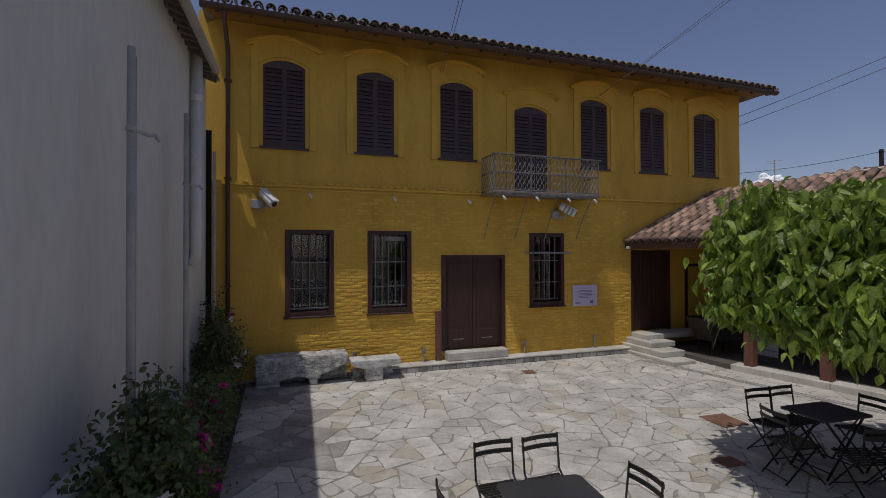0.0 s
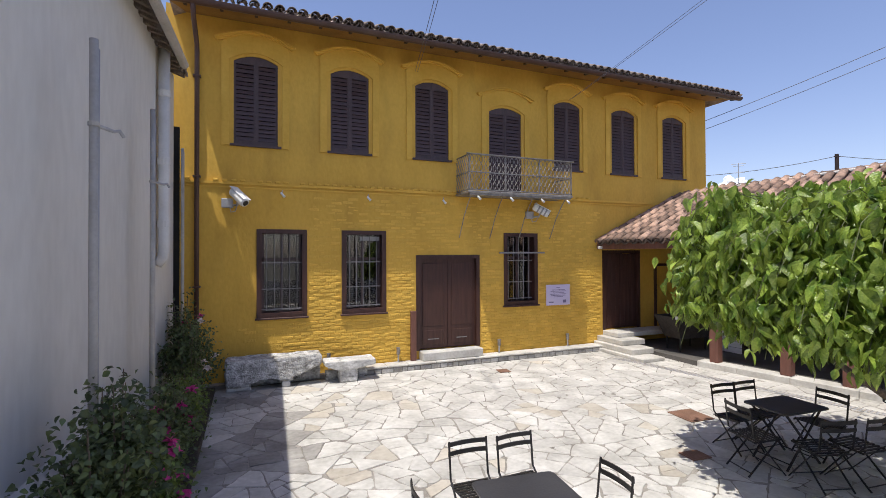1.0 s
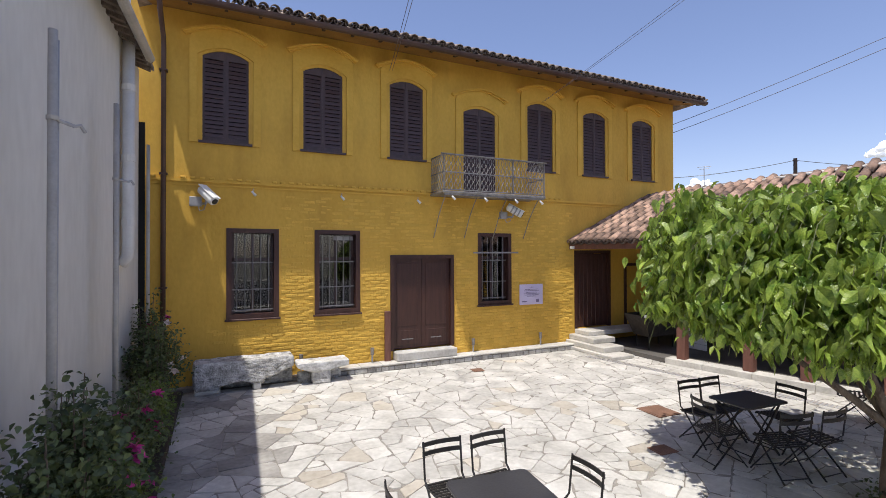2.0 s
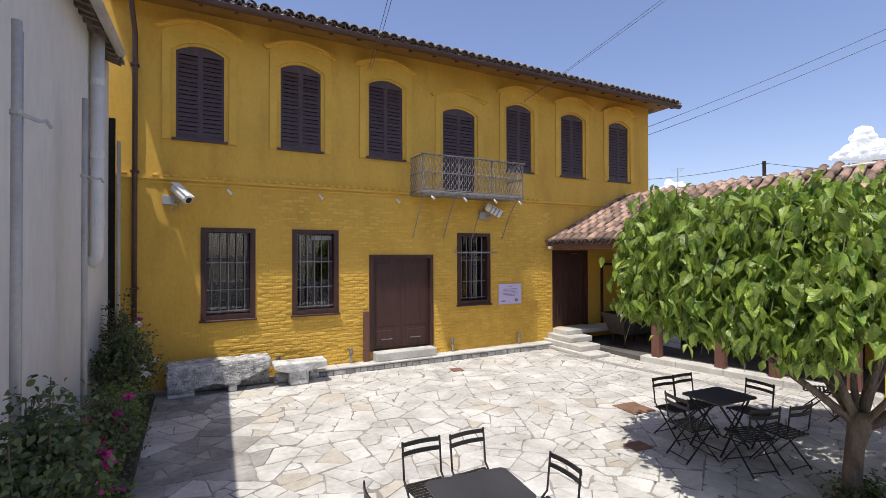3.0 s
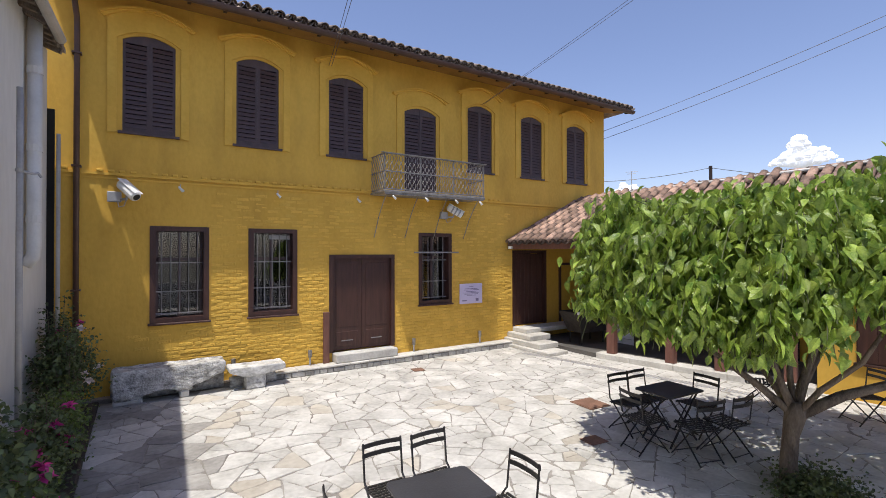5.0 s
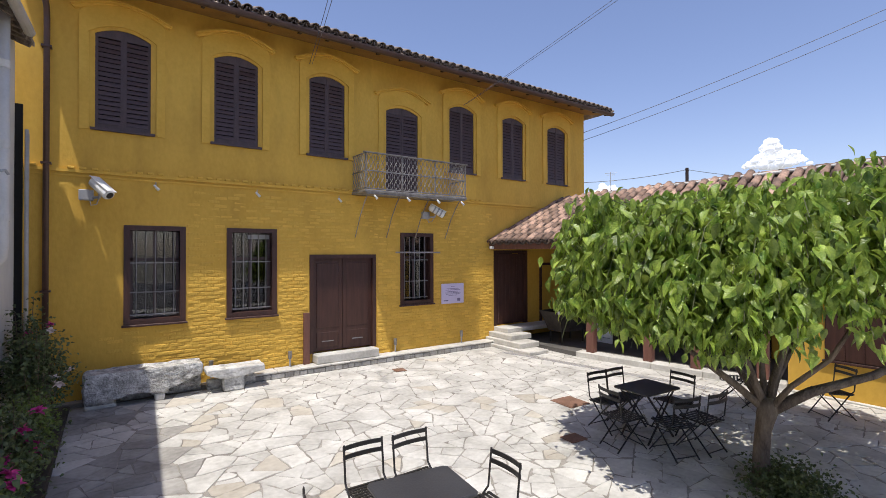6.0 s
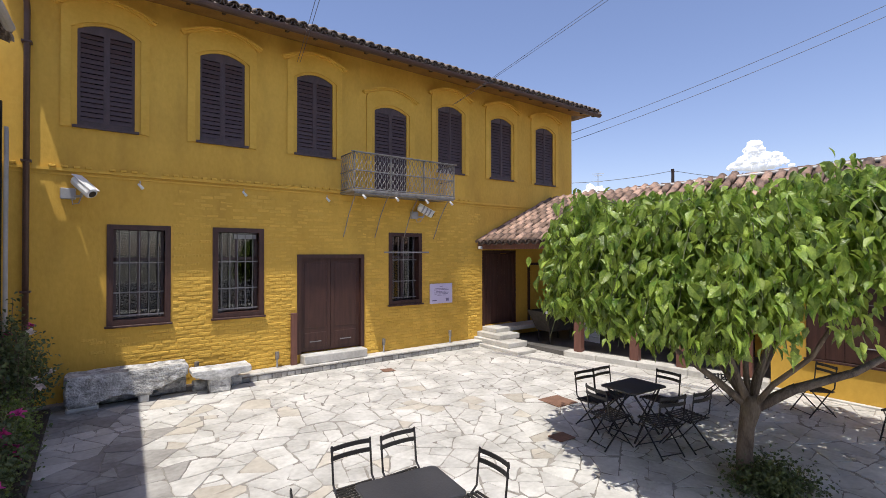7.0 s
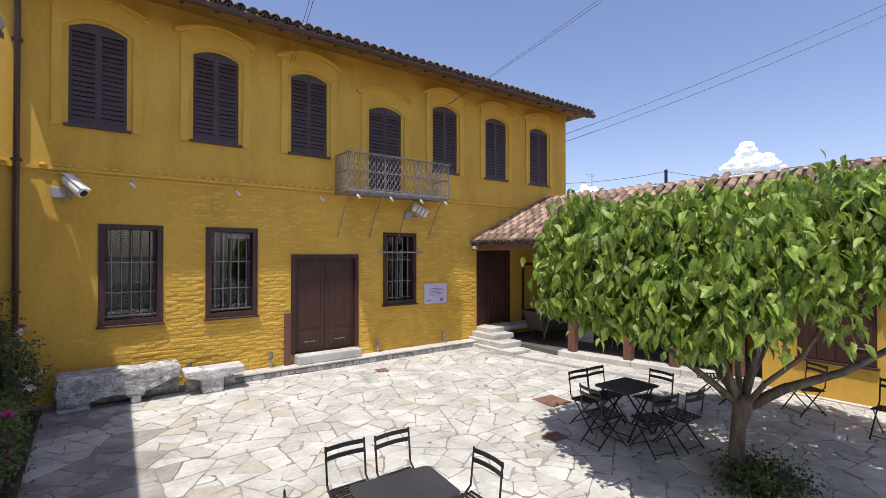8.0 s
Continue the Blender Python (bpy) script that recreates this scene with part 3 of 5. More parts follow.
for row in (4.365, 4.775):
    k = 0
    x = 4.80
    while x < 7.56:
        for s in (-1, 1):
            part("scroll", Geo().tube([(a, -0.732, b) for a, b in scroll(x, s, row, 0.39)], 0.0075, 4), m_iron, balcony)
        x += 0.119
    y = -0.65
    while y < -0.03:
        for X in (4.732, 7.607):
            for s in (-1, 1):
                part("scroll", Geo().tube([(X, a, b) for a, b in scroll(y, s, row, 0.39)], 0.0075, 4), m_iron, balcony)
        y += 0.119
for x in (4.8, 5.65, 6.5, 7.46):
    part("strut", Geo().tube([(x, -0.7, 4.05), (x, -0.52, 3.86), (x, -0.28, 3.55), (x, -0.12, 3.25), (x, 0.0, 3.05)], 0.013, 6), m_iron, balcony)


def spot_lamp(x, y, z):
    """Small white spotlight hanging below a ledge."""
    t = thing("spot_lamp", "small white spotlight fixed to the ochre wall", "lamp", "small facade spotlights")
    part("bracket", Geo().tube([(x, y, z + 0.12), (x, y, z + 0.05)], 0.01, 6), m_camgrey, t)
    part("head", Geo().tube([(x - 0.03, y - 0.02, z + 0.06), (x + 0.045, y - 0.05, z - 0.03)], [0.02, 0.03], 10), m_camwhite, t, smooth=True)


for x in (0.66, 2.51, 4.36):
    spot_lamp(x, -0.06, 3.9)
for x in (4.97, 5.85, 6.73, 7.5):
    spot_lamp(x, -0.71, 3.95)


def wall_camera(x, z, way, striped):
    """Camera housing on a bracket with its junction box."""
    t = thing("security_camera", "white striped security camera on a wall bracket" if striped else "white security camera on a grey wall bracket", "camera")
    part("junction_box", Geo().soft(x - 0.16, -0.09, z - 0.11, x + 0.06, 0.0, z + 0.08, 0.012), m_camgrey, t)
    c = Vector((x + 0.17, -0.26, z + 0.1))
    part("arm", Geo().tube([(x + 0.04, -0.06, z - 0.06), (x + 0.14, -0.2, z - 0.06), c], 0.025, 8), m_camgrey, t)
    w = Vector(way).normalized()
    h = part("housing", Geo().tube([c - w * 0.23, c - w * 0.19, c + w * 0.2, c + w * 0.22], [0.06, 0.095, 0.1, 0.085], 12), m_camwhite, t, smooth=False)
    part("hood", Geo().tube([c - w * 0.18 + Vector((0, 0, 0.1)), c + w * 0.28 + Vector((0, 0, 0.1))], 1, flat=(0.2, 0.012)), m_camwhite, h)
    part("lens", Geo().tube([c + w * 0.2, c + w * 0.235], 0.06, 12), m_black, h)
    if striped:
        for k in (-0.1, 0.0, 0.1):
            part("band", Geo().tube([c + w * k, c + w * (k + 0.04)], 0.104, 12), m_camgrey, h)
    part("cable", Geo().tube([(x + 0.0, -0.04, z - 0.1), (x + 0.02, -0.1, z - 0.2), (x + 0.1, -0.12, z - 0.18), (x + 0.14, -0.2, z - 0.06)], 0.01, 6), m_camgrey, t)


wall_camera(-0.35, 3.72, (0.5, -0.5, -0.55), False)
wall_camera(6.85, 3.68, (0.75, -0.35, -0.45), True)

flood = thing("flood_lamp", "small white flood lamp under the porch eave", "lamp")
part("bracket", Geo().tube([(9.1, 0.0, 2.86), (9.1, -0.12, 2.84)], 0.015, 6), m_camgrey, flood)
part("head", Geo().soft(8.98, -0.2, 2.78, 9.24, -0.1, 2.86, 0.01), m_camwhite, flood)

# information sign
sign = thing("information_sign", "pale lilac information board on the yellow wall", "sign")
part("board", Geo().soft(7.33, -0.03, 1.27, 8.09, 0.0, 1.82, 0.004), m_sign, sign)
for i, (z, w) in enumerate(((1.74, 0.12), (1.68, 0.42), (1.645, 0.5), (1.60, 0.36), (1.565, 0.52), (1.53, 0.46), (1.495, 0.3))):
    part("text_line", Geo().box(7.71 - w / 2, -0.034, z - 0.006, 7.71 + w / 2, -0.03, z + 0.006), m_ink, sign)
part("emblem", Geo().box(7.86, -0.034, 1.33, 7.96, -0.03, 1.41), m_ink, sign)
part("emblem", Geo().box(7.4, -0.034, 1.34, 7.55, -0.03, 1.37), m_ink, sign)

# board leaning beside the door, and short pipes at the foot of the wall
tagged(part("loose_board", Geo().soft(3.5, -0.12, 0.16, 3.64, -0.07, 1.32, 0.006), m_post), "narrow brown wooden board standing beside the door", "board")
for x in (1.62, 3.2, 5.85, 7.95):
    t = thing("wall_lamp", "small bronze uplight on a post beside the wall", "lamp", "uplights along the wall")
    part("stem", Geo().tube([(x, -0.1, 0.155), (x, -0.1, 0.36)], 0.02, 8), m_camgrey, t)
    part("head", Geo().tube([(x, -0.1, 0.34), (x, -0.1, 0.5)], [0.04, 0.045], 10), m_iron, t)

# ---- white neighbouring building ----
WX = -1.31
white = thing("white_building", "plain white rendered building with old tiled eaves", "house")
part("wall", Geo().box(WX - 0.4, -15.5, -0.1, WX, -0.42, 6.05), m_white, white)
part("end_wall", Geo().box(-6.4, -0.82, -0.1, WX - 0.4, -0.42, 6.05).box(-6.4, -15.5, -0.1, WX - 0.4, -15.1, 6.05), m_white, white)
g = Geo().add([(-1.05, -15.7, 6.0), (-1.05, -0.55, 6.0), (-5.0, -0.55, 7.7), (-5.0, -15.7, 7.7), (-1.05, -15.7, 6.07), (-1.05, -0.55, 6.07), (-5.0, -0.55, 7.77), (-5.0, -15.7, 7.77)],
              [(0, 1, 2, 3), (7, 6, 5, 4), (4, 5, 1, 0), (5, 6, 2, 1), (6, 7, 3, 2), (7, 4, 0, 3)])
wroof = part("roof", g, m_tile_old, white)
y = -15.4
random.seed(5)
while y < -0.65:
    part("rafter_end", Geo().tube([(-1.32, y, 6.04), (-1.07, y + random.uniform(-0.04, 0.04), 5.95 + random.uniform(-0.02, 0.02))], 1, flat=(0.09, 0.07)), m_bark, white, "rotten grey rafter end")
    part("tile", eave_tile, None, wroof, at=pose(-1.06, y, 6.1, 0, 0, 90) @ pose(0, 0, 0, 22, 0, 0))
    y += 0.24
part("gutter", Geo().tube([(-0.99, -15.7, 5.86), (-0.99, -1.35, 5.94)], 0.07, 10), m_zinc, white, "grey metal gutter")
part("downpipe", Geo().tube([(-1.2, -1.85, 5.98), (-1.2, -1.85, 2.75), (-1.21, -1.85, 2.62), (-1.3, -1.85, 2.5)], 0.085, 12), m_pvc, white, "pale grey drainpipe", smooth=True)
for z in (5.2, 4.1, 3.1):
    part("pipe_collar", Geo().tube([(-1.2, -1.85, z), (-1.2, -1.85, z + 0.1)], 0.096, 12), m_pvc, white)
part("ledge", Geo().soft(WX, -15.0, 0.0, WX + 0.24, -5.2, 0.98, 0.02), m_white, white, "low white plinth along the wall")
white.matrix_basis = Matrix.Translation((WX, -0.42, 0)) @ pose(0, 0, 0, 0, 0, -2.3) @ Matrix.Translation((-WX, 0.42, 0))
# Added black sheet that paints the unlit gap between the two houses.
tagged(part("gap_shade", Geo().box(-1.5, -0.36, 0.0, -1.22, -0.3, 5.1), m_dark), "black sheet standing in for the dark gap between the houses", "board")


def channel_pole(x, y, z0, z1, hook, r):
    """Galvanised upright with a slim rail beside it, a clamp and a hook, in front of the white wall."""
    t = thing("metal_upright", "galvanised steel channel upright in front of the white wall", "pole", "steel uprights by the wall")
    part("pole", Geo().tube([(x, y, z0), (x, y, z1)], r, 12), m_zinc, t, smooth=True)
    part("rail", Geo().tube([(x + 0.012, y + r + 0.05, z0), (x + 0.012, y + r + 0.05, z1 - 0.05)], 0.011, 8), m_camgrey, t, smooth=True)
    if hook:
        part("clamp", Geo().tube([(x, y, hook), (x, y, hook + 0.035)], r + 0.01, 12), m_zinc, t)
        part("hook", Geo().tube([(x + 0.02, y + 0.04, hook + 0.015), (x + 0.1, y + 0.2, hook + 0.01), (x + 0.13, y + 0.24, hook + 0.03), (x + 0.15, y + 0.3, hook - 0.01)], 0.016, 6), m_camgrey, t)


channel_pole(-1.195, -5.82, 0.0, 4.46, 3.73, 0.034)
channel_pole(-1.165, -3.4, 0.0, 4.57, 3.6, 0.03)
channel_pole(-1.15, -0.5, 0.0, 4.66, 0, 0.028)

# ---- kerb along the house ----
kerb = structure("kerb", Geo().box(2.3, -0.33, -0.05, 8.95, 0.0, 0.12).box(-1.2, -0.2, -0.05, 2.3, 0.0, 0.06), m_mortar, "low stone-faced kerb along the foot of the house", "kerb")
random.seed(7)
x = 2.3
while x < 8.9:
    w = min(random.uniform(0.45, 0.8), 8.95 - x)
    part("slab", Geo().soft(x + 0.004, -0.37, 0.118, x + w - 0.004, -0.005, 0.16, 0.012), m_step, kerb)
    x += w
x = 2.3
while x < 8.92:
    w = min(random.uniform(0.12, 0.3), 8.94 - x)
    h = random.uniform(0.085, 0.108)
    part("stone", Geo().soft(x + 0.008, -0.352, 0.0, x + w - 0.008, -0.32, h, 0.012), m_kerb, kerb)
    x += w


def stone_bench(name, x0, x1, y0, y1, under, z1, feet, back, label, seed, mat, rough_by):
    """Worn marble block; under gives the height of its underside along its length; feet are rough loose stones."""
    random.seed(seed)
    t = thing(name, label, "bench")
    bm = bmesh.new()
    bmesh.ops.create_cube(bm, size=1)
    bmesh.ops.subdivide_edges(bm, edges=bm.edges, cuts=17, use_grid_fill=True)
    for v in bm.verts:
        u, w, s = v.co.x * 2, v.co.y * 2, v.co.z * 2
        k = 1 - 0.035 * (abs(w) ** 8 + abs(s) ** 8)
        f = (u + 1) / 2 * (len(under) - 1)
        q = min(int(f), len(under) - 2)
        z0 = under[q] + (under[q + 1] - under[q]) * (f - q)
        p = Vector(((x0 + x1) / 2 + u * k * (x1 - x0) / 2, (y0 + y1) / 2 + w * k * (y1 - y0) / 2, z0 + (z1 - z0) * (s + 1) / 2))
        if s > 0.99 and abs(w) < 0.75 and abs(u) < 0.93:
            p.z -= 0.02
        p += (noise.noise_vector(p * 3.3) * 0.02 + noise.noise_vector(p * 11) * 0.014 + noise.noise_vector(p * 27) * 0.007) * rough_by
        v.co = p
    me = bpy.data.meshes.new("block")
    bm.to_mesh(me)
    bm.free()
    me.materials.append(mat)
    part("block", me, None, t)
    for a, b, za, zb, of in feet:
        part("foot", Geo().soft(a, y0 + 0.05, za, b, y1 - 0.06, zb, 0.025), of, t)
    part("back_stone", Geo().soft(back[0], y1 - 0.13, back[2], back[1], y1 - 0.01, back[3], 0.02), m_marble, t, "dark rough stone under the back edge")


stone_bench("stone_bench", -0.42, 1.4, -0.68, -0.12, (0.13, 0.13, 0.14, 0.19, 0.21, 0.18, 0.19, 0.23, 0.31, 0.38), 0.6,
            ((-0.40, 0.05, -0.005, 0.075, m_step), (-0.38, 0.02, 0.07, 0.15, m_marble), (0.56, 0.84, 0.12, 0.25, m_marble), (0.62, 0.78, -0.005, 0.13, m_step)), (0.1, 1.42, -0.005, 0.3), "long weathered marble block used as a bench", 1, m_marble, 0.9)
stone_bench("low_stone_bench", 1.44, 2.5, -0.8, -0.3, (0.36, 0.27, 0.25, 0.27, 0.3, 0.33), 0.45, ((1.74, 2.12, -0.005, 0.28, m_marble),), (1.5, 2.4, -0.005, 0.2), "short worn white marble slab on a block", 2, m_marble_clean, 0.5)

# ---- steps to the side door ----
steps = structure("steps", Geo().box(8.95, -0.9, -0.02, 11.6, -0.003, 0.095), m_mortar, "white stone steps up to the side door", "steps")
for x0, x1, y0, z0, z1 in ((8.8, 9.5, -1.9, 0.0, 0.09), (8.9, 9.62, -1.45, 0.09, 0.23), (9.02, 9.8, -0.98, 0.23, 0.37), (9.22, 11.6, -0.6, 0.37, 0.495)):
    part("step", Geo().soft(x0, y0, z0, x1, -0.006, z1, 0.015), m_step, steps)

# ---- porch ----
EX, EZ, RX, RZ = 9.05, 2.93, 12.35, 4.42
porch = thing("porch", "open porch with brown posts and an old clay tile roof", "porch")
EDGE_TURN = 11.0
edge_way = Vector((math.sin(radians(EDGE_TURN)), -math.cos(radians(EDGE_TURN)), 0))
edge_at = Vector((9.70, -2.62, 0))


def on_edge(d, inward=0.0):
    """A point d metres along the porch's front edge, set back from it."""
    return edge_at + edge_way * d + Vector((-edge_way.y, edge_way.x, 0)) * inward


a, b = on_edge(0, 0.1), on_edge(4.4, 0.1)
outline = [(9.75, -0.002), (9.75, a.y), (a.x, a.y), (b.x, b.y), (13.2, b.y), (13.2, -0.002)]
n = len(outline)
part("floor", Geo().add([(x, y, z) for z in (-0.1, 0.11) for x, y in outline], [tuple(range(n, 2 * n)), tuple(reversed(range(n)))] + [(i, (i + 1) % n, n + (i + 1) % n, n + i) for i in range(n)]), m_floor, porch, "worn stone floor, darkened for the roof's shade")
turned = pose(edge_at.x, edge_at.y, 0, 0, 0, EDGE_TURN)
d = 0.0
random.seed(17)
while d < 4.35:
    w = min(random.uniform(0.6, 1.1), 4.4 - d)
    part("edge_stone", Geo().soft(0.0, -d - w + 0.003, -0.05, 0.36, -d - 0.003, 0.14, 0.015), m_step, porch, "pale stone edging", at=turned)
    d += w
for d in (0.34, 1.76, 2.78, 4.0):
    part("post", Geo().soft(0.1, -d - 0.1, 0.138, 0.3, -d + 0.1, 2.8, 0.01), m_post, porch, at=turned)
part("beam", Geo().soft(0.08, -4.4, 2.8, 0.32, 2.2, 2.95, 0.01), m_post, porch, at=turned)
part("back_wall", Geo().box(13.0, -6.9, -0.1, 13.25, -0.002, 4.1), m_plaster, porch)
# Thin black sheet on the back wall, painting the porch's inner shade.
part("shade_sheet", Geo().box(12.96, -5.8, 0.11, 13.0, -0.3, 3.2), m_dark, porch)
part("fascia", Geo().soft(-0.02, -7.0, EZ - 0.16, 0.03, -0.02, EZ, 0.005), m_post, porch, at=pose(EX, 0, 0, 0, 0, EDGE_TURN))
SKEW = math.tan(radians(EDGE_TURN))
WING_EX = EX + SKEW * 6.9


def roof_slab(xa, xb, y0, y1):
    """A two-pitched slab 6 cm thick; its front eave runs from xa at y0 to xb at y1."""
    pts = [(x, y, z - t) for y, x0 in ((y0, xa), (y1, xb)) for t in (0, 0.06) for x, z in ((x0, EZ), (RX, RZ), (15.6, EZ))]
    return Geo().add(pts, [(0, 1, 7, 6), (1, 2, 8, 7), (9, 10, 4, 3), (10, 11, 5, 4), (0, 6, 9, 3), (2, 5, 11, 8), (0, 3, 4, 1), (1, 4, 5, 2), (6, 7, 10, 9), (7, 8, 11, 10)])


proof = part("roof", roof_slab(WING_EX, EX, -6.9, -0.004), m_tile_far, porch, "old terracotta barrel tiles, orange to grey-brown")
y = -6.4
while y < -0.1:
    part("rafter", Geo().tube([(EX - SKEW * y + 0.05, y, EZ - 0.09), (RX, y, RZ - 0.11)], 1, flat=(0.08, 0.1)), m_eave, porch)
    y += 0.6

# yellow wing beyond the porch, with a brown shutter
wing = thing("yellow_wing", "low ochre yellow wing with a brown shutter", "house")
part("wall", wall_with_holes(-12.5, -6.91, -0.1, 3.3, 0, 0.3, [(-8.62, -7.5, 0.70, 2.1)]), m_plaster, wing, at=pose(10.72, 0, 0, 0, 0, 90) @ Matrix.Diagonal((1, -1, 1, 1)))
sh = part("shutter", Geo().box(10.69, -8.62, 0.70, 10.75, -7.5, 2.1), m_door, wing)
for i in range(4):
    part("board", Geo().soft(10.665, -8.60 + i * 0.27, 0.72, 10.69, -8.60 + i * 0.27 + 0.262, 2.08, 0.004), m_door, sh)
for z in (1.0, 1.75):
    part("bolt", Geo().tube([(10.655, -8.5, z), (10.655, -8.2, z)], 0.01, 6), m_bar, sh)
part("shutter_sill", Geo().soft(10.66, -8.66, 0.655, 10.719, -7.46, 0.70, 0.006), m_door, wing)
part("roof", roof_slab(WING_EX, WING_EX, -12.5, -6.905), m_tile_far, wing, "old terracotta tiles")
part("plinth", Geo().soft(10.64, -12.5, -0.05, 10.719, -6.91, 0.03, 0.012), m_step, wing)

# things in the porch
PX, PA, PB = 11.4, -2.5, -1.78
panel = thing("slatted_panel", "white slatted screen standing at the back of the porch", "screen")
for i in range(7):
    part("slat", Geo().soft(PX, PA, 0.112 + i * 0.15, PX + 0.04, PB, 0.112 + i * 0.15 + 0.14, 0.006), m_slat_white, panel)
door_frame = tagged(part("door_frame", Geo().box(11.15, -0.05, 0.5, 11.23, -0.004, 2.35).box(11.23, -0.05, 2.27, 12.2, -0.004, 2.35), m_door), "dark brown wooden frame on the yellow wall", "frame")
# Closed tub on legs that stands for a dark metal mesh cart.
cart = thing("wicker_cart", "dark mesh cart stored in the porch, built as a closed tub", "basket")
g = Geo()
g.add([(10.2, -1.75, 0.45), (11.2, -1.75, 0.45), (11.3, -1.15, 0.45), (10.3, -1.15, 0.45), (9.95, -1.85, 1.02), (11.25, -1.85, 1.02), (11.35, -1.05, 1.02), (10.05, -1.05, 1.02)],
      [(3, 2, 1, 0), (0, 1, 5, 4), (1, 2, 6, 5), (2, 3, 7, 6), (3, 0, 4, 7)])
part("tub", g, m_cart_mesh, cart)
for p in ((10.25, -1.7), (11.15, -1.7), (11.2, -1.2), (10.35, -1.2)):
    part("leg", Geo().tube([(p[0], p[1], 0.11), (p[0], p[1], 0.5)], 0.025, 6), m_black, cart)
for p in ((9.96, -1.86), (10.6, -1.86), (11.24, -1.86)):
    part("corner_cap", Geo().soft(p[0] - 0.04, p[1] - 0.02, 0.98, p[0] + 0.04, p[1] + 0.03, 1.06, 0.01), m_camwhite, cart, "pale cap")

# ---- iron covers and drain channel in the paving ----
def cover(x, y, w, d, turn):
    t = thing("drain_cover", "rusty iron inspection cover set in the paving", "drain cover")
    t.matrix_basis = pose(x, y, 0.004, 0, 0, turn)
    part("frame", Geo().soft(-w / 2, -d / 2, 0, w / 2, d / 2, 0.012, 0.004), m_rust, t)
    part("lid", Geo().soft(-w / 2 + 0.03, -d / 2 + 0.03, 0.01, w / 2 - 0.03, d / 2 - 0.03, 0.018, 0.003), m_rust, t)


cover(6.66, -4.98, 0.48, 0.5, -4)
cover(5.4, -6.1, 0.3, 0.26, -5)
cover(5.33, -1.22, 0.27, 0.27, -8)
gut = structure("drain_channel", Geo().box(-0.1, -5.4, -0.02, 0.1, 0.0, 0.006), m_camgrey, "grey slotted drain channel in the paving", "drain")
gut.matrix_basis = pose(8.62, -1.15, 0, 0, 0, EDGE_TURN)
y = -5.38
while y < -0.05:
    part("bar", Geo().box(-0.085, y, 0.006, 0.085, y + 0.03, 0.016), m_zinc, gut)
    y += 0.07

# ---- bistro furniture ----
def bistro_chair():
    """Folding steel chair: the sitter looks along -y, the back is at y = 0.2."""
    t = thing("folding_chair", "black folding steel bistro chair with slatted seat", "chair", "bistro chairs")
    for s in (-1, 1):
        x = 0.2 * s
        part("back_leg", Geo().tube([(x, 0.22, 0.82), (x, 0.18, 0.47), (x, 0.10, 0.40), (x, -0.24, 0.0)], 1, flat=(0.009, 0.019)), m_black, t)
        x = 0.175 * s
        part("front_leg", Geo().tube([(x, -0.2, 0.45), (x, 0.0, 0.24), (x, 0.23, 0.0)], 1, flat=(0.009, 0.019)), m_black, t)
        part("seat_rail", Geo().tube([(0.19 * s, -0.21, 0.425), (0.19 * s, 0.17, 0.402)], 1, flat=(0.009, 0.018)), m_black, t)
    for z in (0.785, 0.70):
        pts = [(-0.21 + 0.42 * i / 6, 0.225 + 0.028 * (1 - ((i - 3) / 3) ** 2) - (0.82 - z) * 0.11, z) for i in range(7)]
        g = Geo()
        for i in range(6):
            (xa, ya, za), (xb, yb, zb) = pts[i], pts[i + 1]
            g.add([(xa, ya - 0.006, za - 0.021), (xb, yb - 0.006, zb - 0.021), (xb, yb - 0.006, zb + 0.021), (xa, ya - 0.006, za + 0.021), (xa, ya + 0.006, za - 0.021), (xb, yb + 0.006, zb - 0.021), (xb, yb + 0.006, zb + 0.021), (xa, ya + 0.006, za + 0.021)],
                  [(0, 1, 2, 3), (7, 6, 5, 4), (3, 2, 6, 7), (4, 5, 1, 0), (0, 3, 7, 4), (1, 5, 6, 2)])
        part("back_slat", g, m_black, t)
    for i in range(8):
        y = -0.2 + i * 0.052
        part("seat_slat", Geo().box(-0.2, y, 0.43 - i * 0.003, 0.2, y + 0.027, 0.44 - i * 0.003), m_black, t)
    part("stretcher", Geo().tube([(-0.2, -0.2, 0.05), (0.2, -0.2, 0.05)], 0.007, 6), m_black, t)
    part("stretcher", Geo().tube([(-0.175, 0.19, 0.04), (0.175, 0.19, 0.04)], 0.007, 6), m_black, t)
    return t


